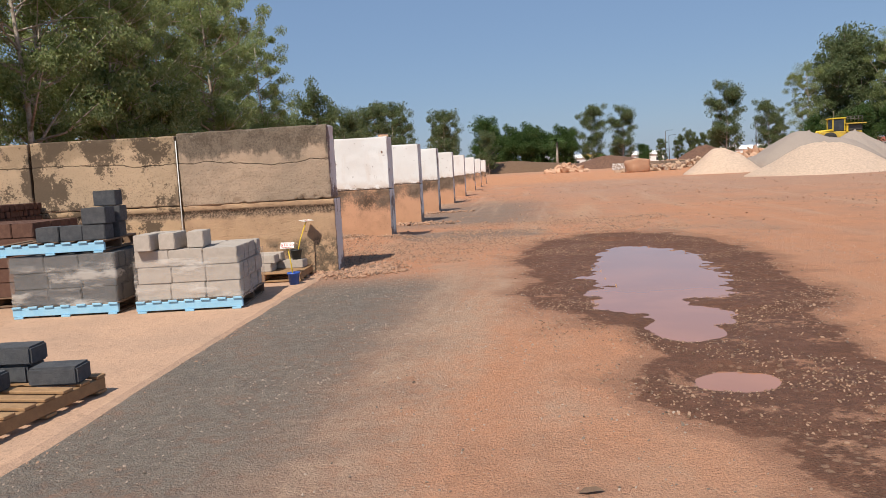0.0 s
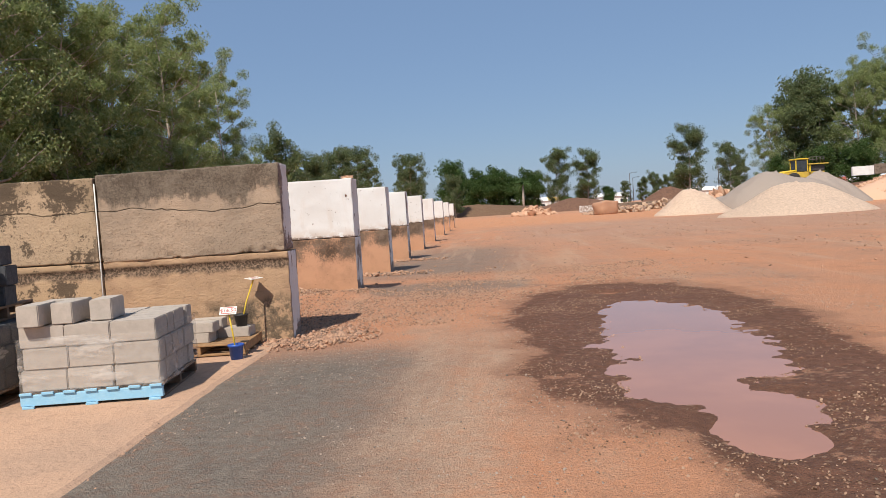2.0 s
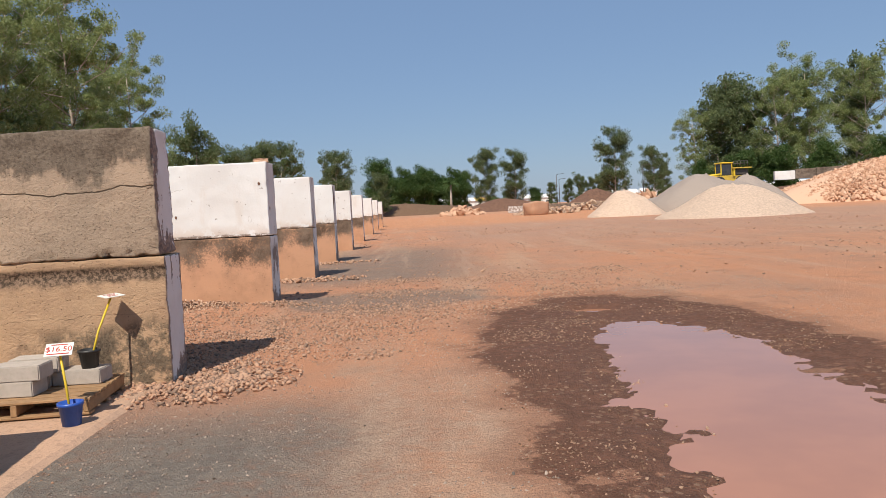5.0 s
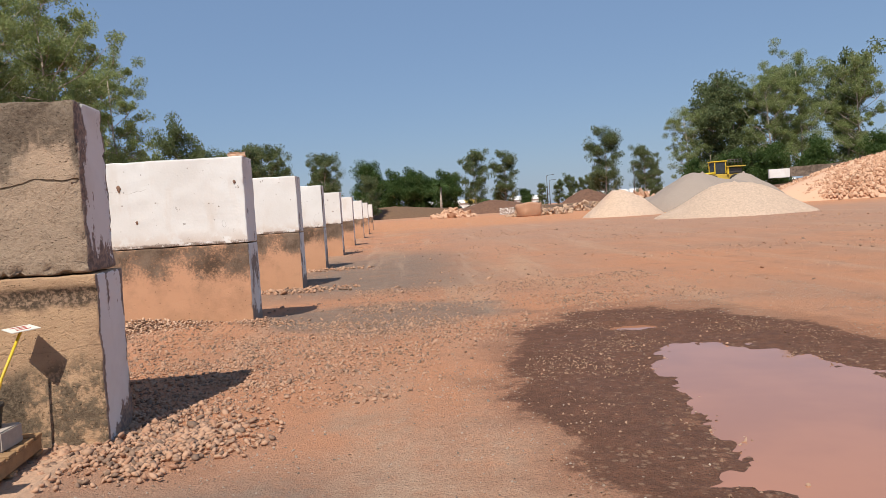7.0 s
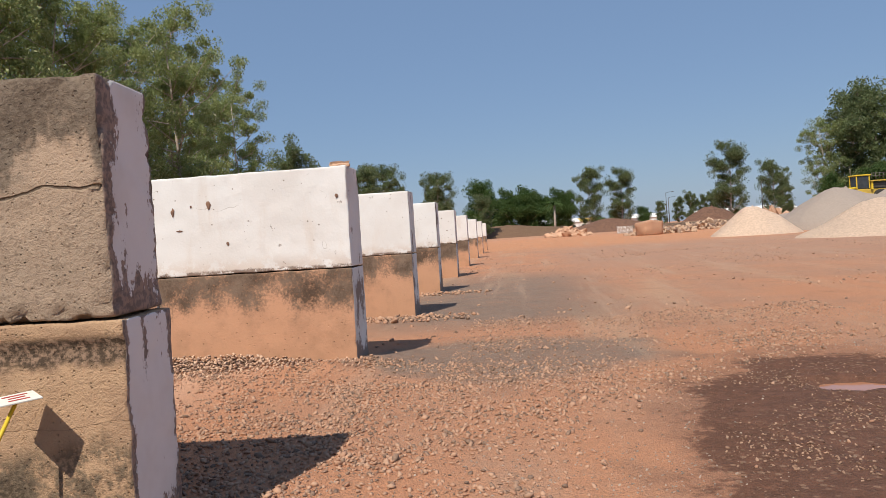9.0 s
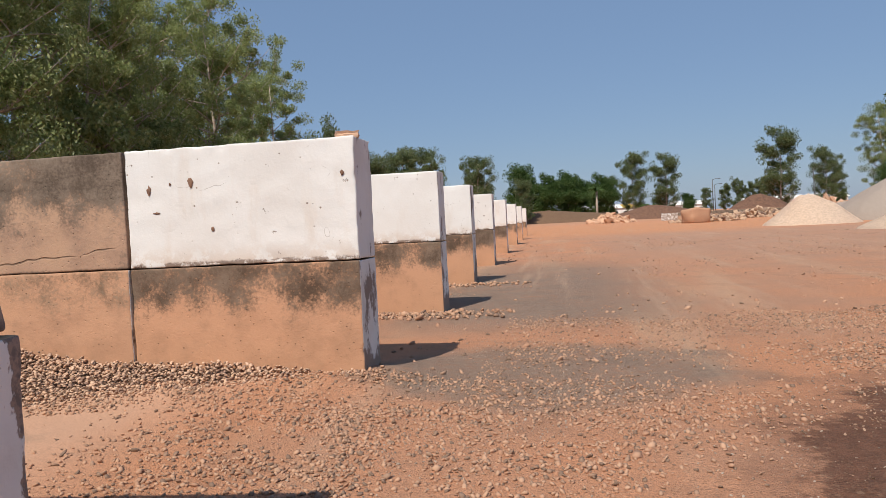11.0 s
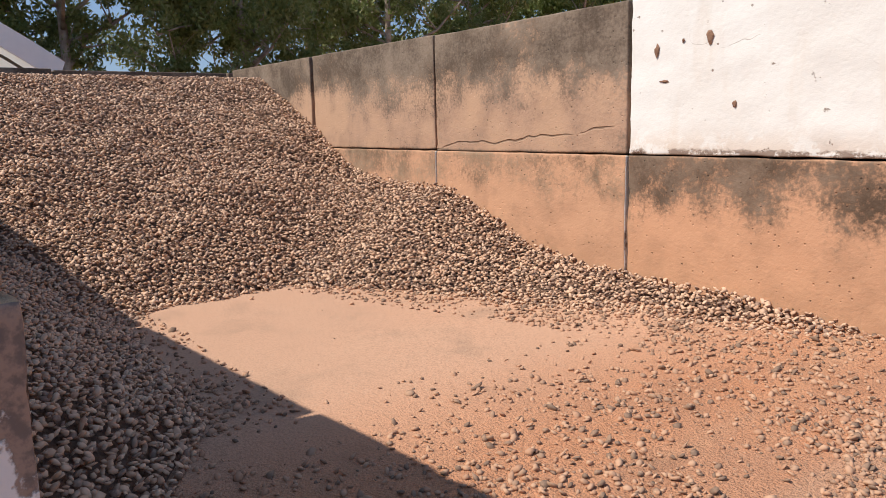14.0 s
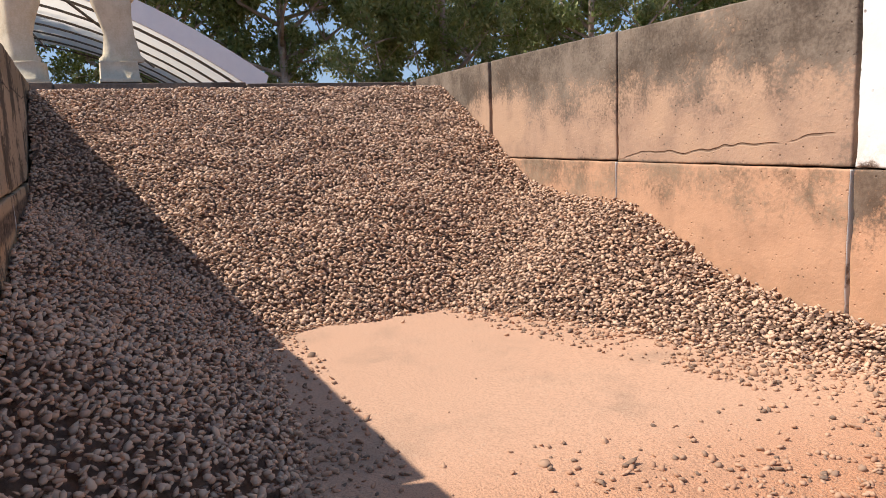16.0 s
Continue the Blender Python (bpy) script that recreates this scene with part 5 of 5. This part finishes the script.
for x, y, s in ((-17.8, 61, 0.60), (-30, 104, 0.62), (-22, 108, 0.75), (-25, 100, 0.7), (-27, 118, 0.72), (-31, 130, 0.75), (-22, 122, 0.85), (-24, 142, 0.7), (-15, 140, 0.82), (-18, 158, 0.7), (-8, 168, 0.62), (-33, 112, 0.6)):
    tree(rt.choice(FARG), x, y, s, rt.uniform(0, 360), "grey-green gum tree beyond the bays", "gums beyond the bays")
for x, y, s in ((-8.5, 205, 1.45), (-3, 200, 1.15), (1.5, 203, 1.2), (5, 208, 1.05), (10.5, 204, 1.1), (-13, 208, 0.9), (2, 212, 0.9), (26, 212, 0.5), (33, 208, 0.55)):
    tree(rt.choice(DENSE), x, y, s, rt.uniform(0, 360), "dense dark green round tree", "dense trees across the yard")
for x, y, s in ((12, 208, 0.7), (18.5, 205, 1.05), (27, 205, 1.0), (50, 215, 0.5), (56, 230, 0.6), (47, 215, 0.55), (40, 222, 0.45), (45.8, 168, 1.08), (56, 172, 0.82), (60, 178, 0.6), (45, 222, 0.5), (60, 240, 0.55), (-20, 200, 0.7), (95, 190, 0.6)):
    tree(rt.choice(FARG), x, y, s, rt.uniform(0, 360), "grey-green gum tree far across the yard", "far gums")
for x, y, s in ((45, 112, 0.85), (48.5, 113, 1.05), (52, 116, 1.2), (61, 118, 1.2), (55, 119, 1.15), (58, 112, 1.12), (65, 116, 1.3), (72, 112, 1.25), (79, 106, 1.45), (87, 104, 1.35), (66, 124, 1.3), (92, 96, 1.5), (101, 92, 1.45), (110, 88, 1.5), (76, 122, 1.4)):
    tree(rt.choice(GUMS + FARG), x, y, s, rt.uniform(0, 360), "big green tree behind the rock heap", "big trees behind the heaps")
for x, y, s in ((44, 108, 0.6), (50, 107, 0.7), (56, 108, 0.75), (62, 106, 0.8), (70, 104, 0.8), (78, 99, 0.9), (86, 95, 0.9), (95, 89, 0.9), (104, 84, 0.9)):
    tree(rt.choice(DENSE), x, y, s, rt.uniform(0, 360), "dense green tree under taller ones", "dense trees behind the heaps")


def palm(x, y, h):
    t = thing("palm_tree", x, y, 0, 0, "squat palm with arching green fronds", "palm")
    part("trunk", tube_mesh("trunk", ((0, 0, 0), (0, 0, h * 0.5), (0.1, 0, h)), (0.35, 0.3, 0.25), "bark"), t)
    rng = random.Random(3)
    for k in range(26):
        a, up = rng.uniform(0, 6.283), rng.uniform(-0.1, 1.2)
        vs, fs = [], []
        for i in range(7):
            u = i / 6
            r = 3.2 * u * math.cos(up * 0.7)
            z = h + 3.0 * u * math.sin(up) - 2.2 * u * u
            w = 0.34 * (1 - u * 0.85)
            for sgn in (-1, 0, 1):
                vs.append((r * math.cos(a) - sgn * w * math.sin(a), r * math.sin(a) + sgn * w * math.cos(a), z - abs(sgn) * w * 0.6))
        for i in range(6):
            for q in (0, 1):
                fs.append((i * 3 + q, i * 3 + q + 1, i * 3 + q + 4, i * 3 + q + 3))
        part("frond", mesh("frond", vs, fs, ["leafdark"]), t)


palm(20.5, 185, 2.6)
palm(8.5, 190, 7.5)


# ---- small marks ----
def scar(x, z, w, h, seed, parent):
    rng = random.Random(seed)
    n = 11
    ring = [(math.cos(6.283 * k / n) * w * rng.uniform(0.5, 1), math.sin(6.283 * k / n) * h * rng.uniform(0.5, 1)) for k in range(n)]
    vs = [(x + a, 0.004, z + b) for a, b in ring] + [(x + a * 0.6, -0.001, z + b * 0.6) for a, b in ring]
    fs = [(k, (k + 1) % n, n + (k + 1) % n, n + k) for k in range(n)] + [tuple(range(n, 2 * n))]
    part("paint_scar", mesh("scar", vs, fs, ["scar"]), parent, "bare brown patch in white paint")


M["scar"] = plain("bare_patch", (0.16, 0.085, 0.06), (0.26, 0.15, 0.10), 20, 0.9, 0.6, 0.004)
painted = [ob for ob in bpy.data.objects if ob.name.startswith("bay_wall") and abs(ob.location.y - 4.9) < 0.01][0]
for i, (x, z, w, h) in enumerate(((-1.62, 1.96, 0.035, 0.06), (-2.05, 1.90, 0.03, 0.06), (-1.83, 1.95, 0.015, 0.02), (-1.98, 1.68, 0.05, 0.012), (-0.12, 1.96, 0.03, 0.03), (-1.42, 1.50, 0.02, 0.03))):
    scar(x, z, w, h, i, painted)


def dry_leaf(x, y, rz):
    vs = [(-0.06, 0, 0.004), (-0.02, 0.022, 0.016), (0.03, 0.018, 0.02), (0.07, 0, 0.004), (0.03, -0.02, 0.014), (-0.02, -0.02, 0.01), (0, 0, 0.024)]
    ob = new("dry_leaf", mesh("leaf", vs, [(k, (k + 1) % 6, 6) for k in range(6)], ["darktimber"], True))
    ob.matrix_basis = pose(x, y, ground_z(x, y) + 0.004, 0, 0, rz)
    tagged(ob, "curled dry brown leaf on the dirt", "leaf")


dry_leaf(3.42, -8.25, 10)


def broken_brick(x, y, z, rz, seed):
    bm = bmesh.new()
    bmesh.ops.create_cube(bm, size=1)
    bmesh.ops.subdivide_edges(bm, edges=bm.edges[:], cuts=3, use_grid_fill=True)
    for v in bm.verts:
        k = 1 + 0.35 * noise.noise(v.co * 2.5 + Vector((seed, 0, 0)))
        v.co = Vector((v.co.x * 0.20 * k, v.co.y * 0.13 * k, (v.co.z + 0.5) * 0.055 * k))
    ob = new("broken_brick", from_bm("brick", bm, "orange_rock"))
    ob.matrix_basis = pose(x, y, z, 0, 0, rz)
    tagged(ob, "broken orange brick lying on a wall", "brick")


broken_brick(-0.10, 5.06, TOP, 20, 1)


def light_pole(x, y, h):
    p = thing("light_pole", x, y, 0, 0, "thin grey light pole far off", "pole", "far light poles")
    part("pole", tube_mesh("pole", ((0, 0, 0), (0, 0, h)), (0.11, 0.07), "steel", 8), p)
    part("arm", tube_mesh("arm", ((0, 0, h - 0.1), (0.7, 0, h + 0.15), (1.4, 0, h + 0.15)), (0.05, 0.05, 0.04), "steel", 6), p)
    part("lamp_head", cuboid("head", (0.6, 0.25, 0.12), "steel", 0.02), p, m=pose(1.6, 0, h + 0.1))


for x, y, h in ((50, 160, 8.5), (36, 190, 8.5), (28, 215, 8.0), (41, 215, 8.0), (64, 168, 8.0)):
    light_pole(x, y, h)
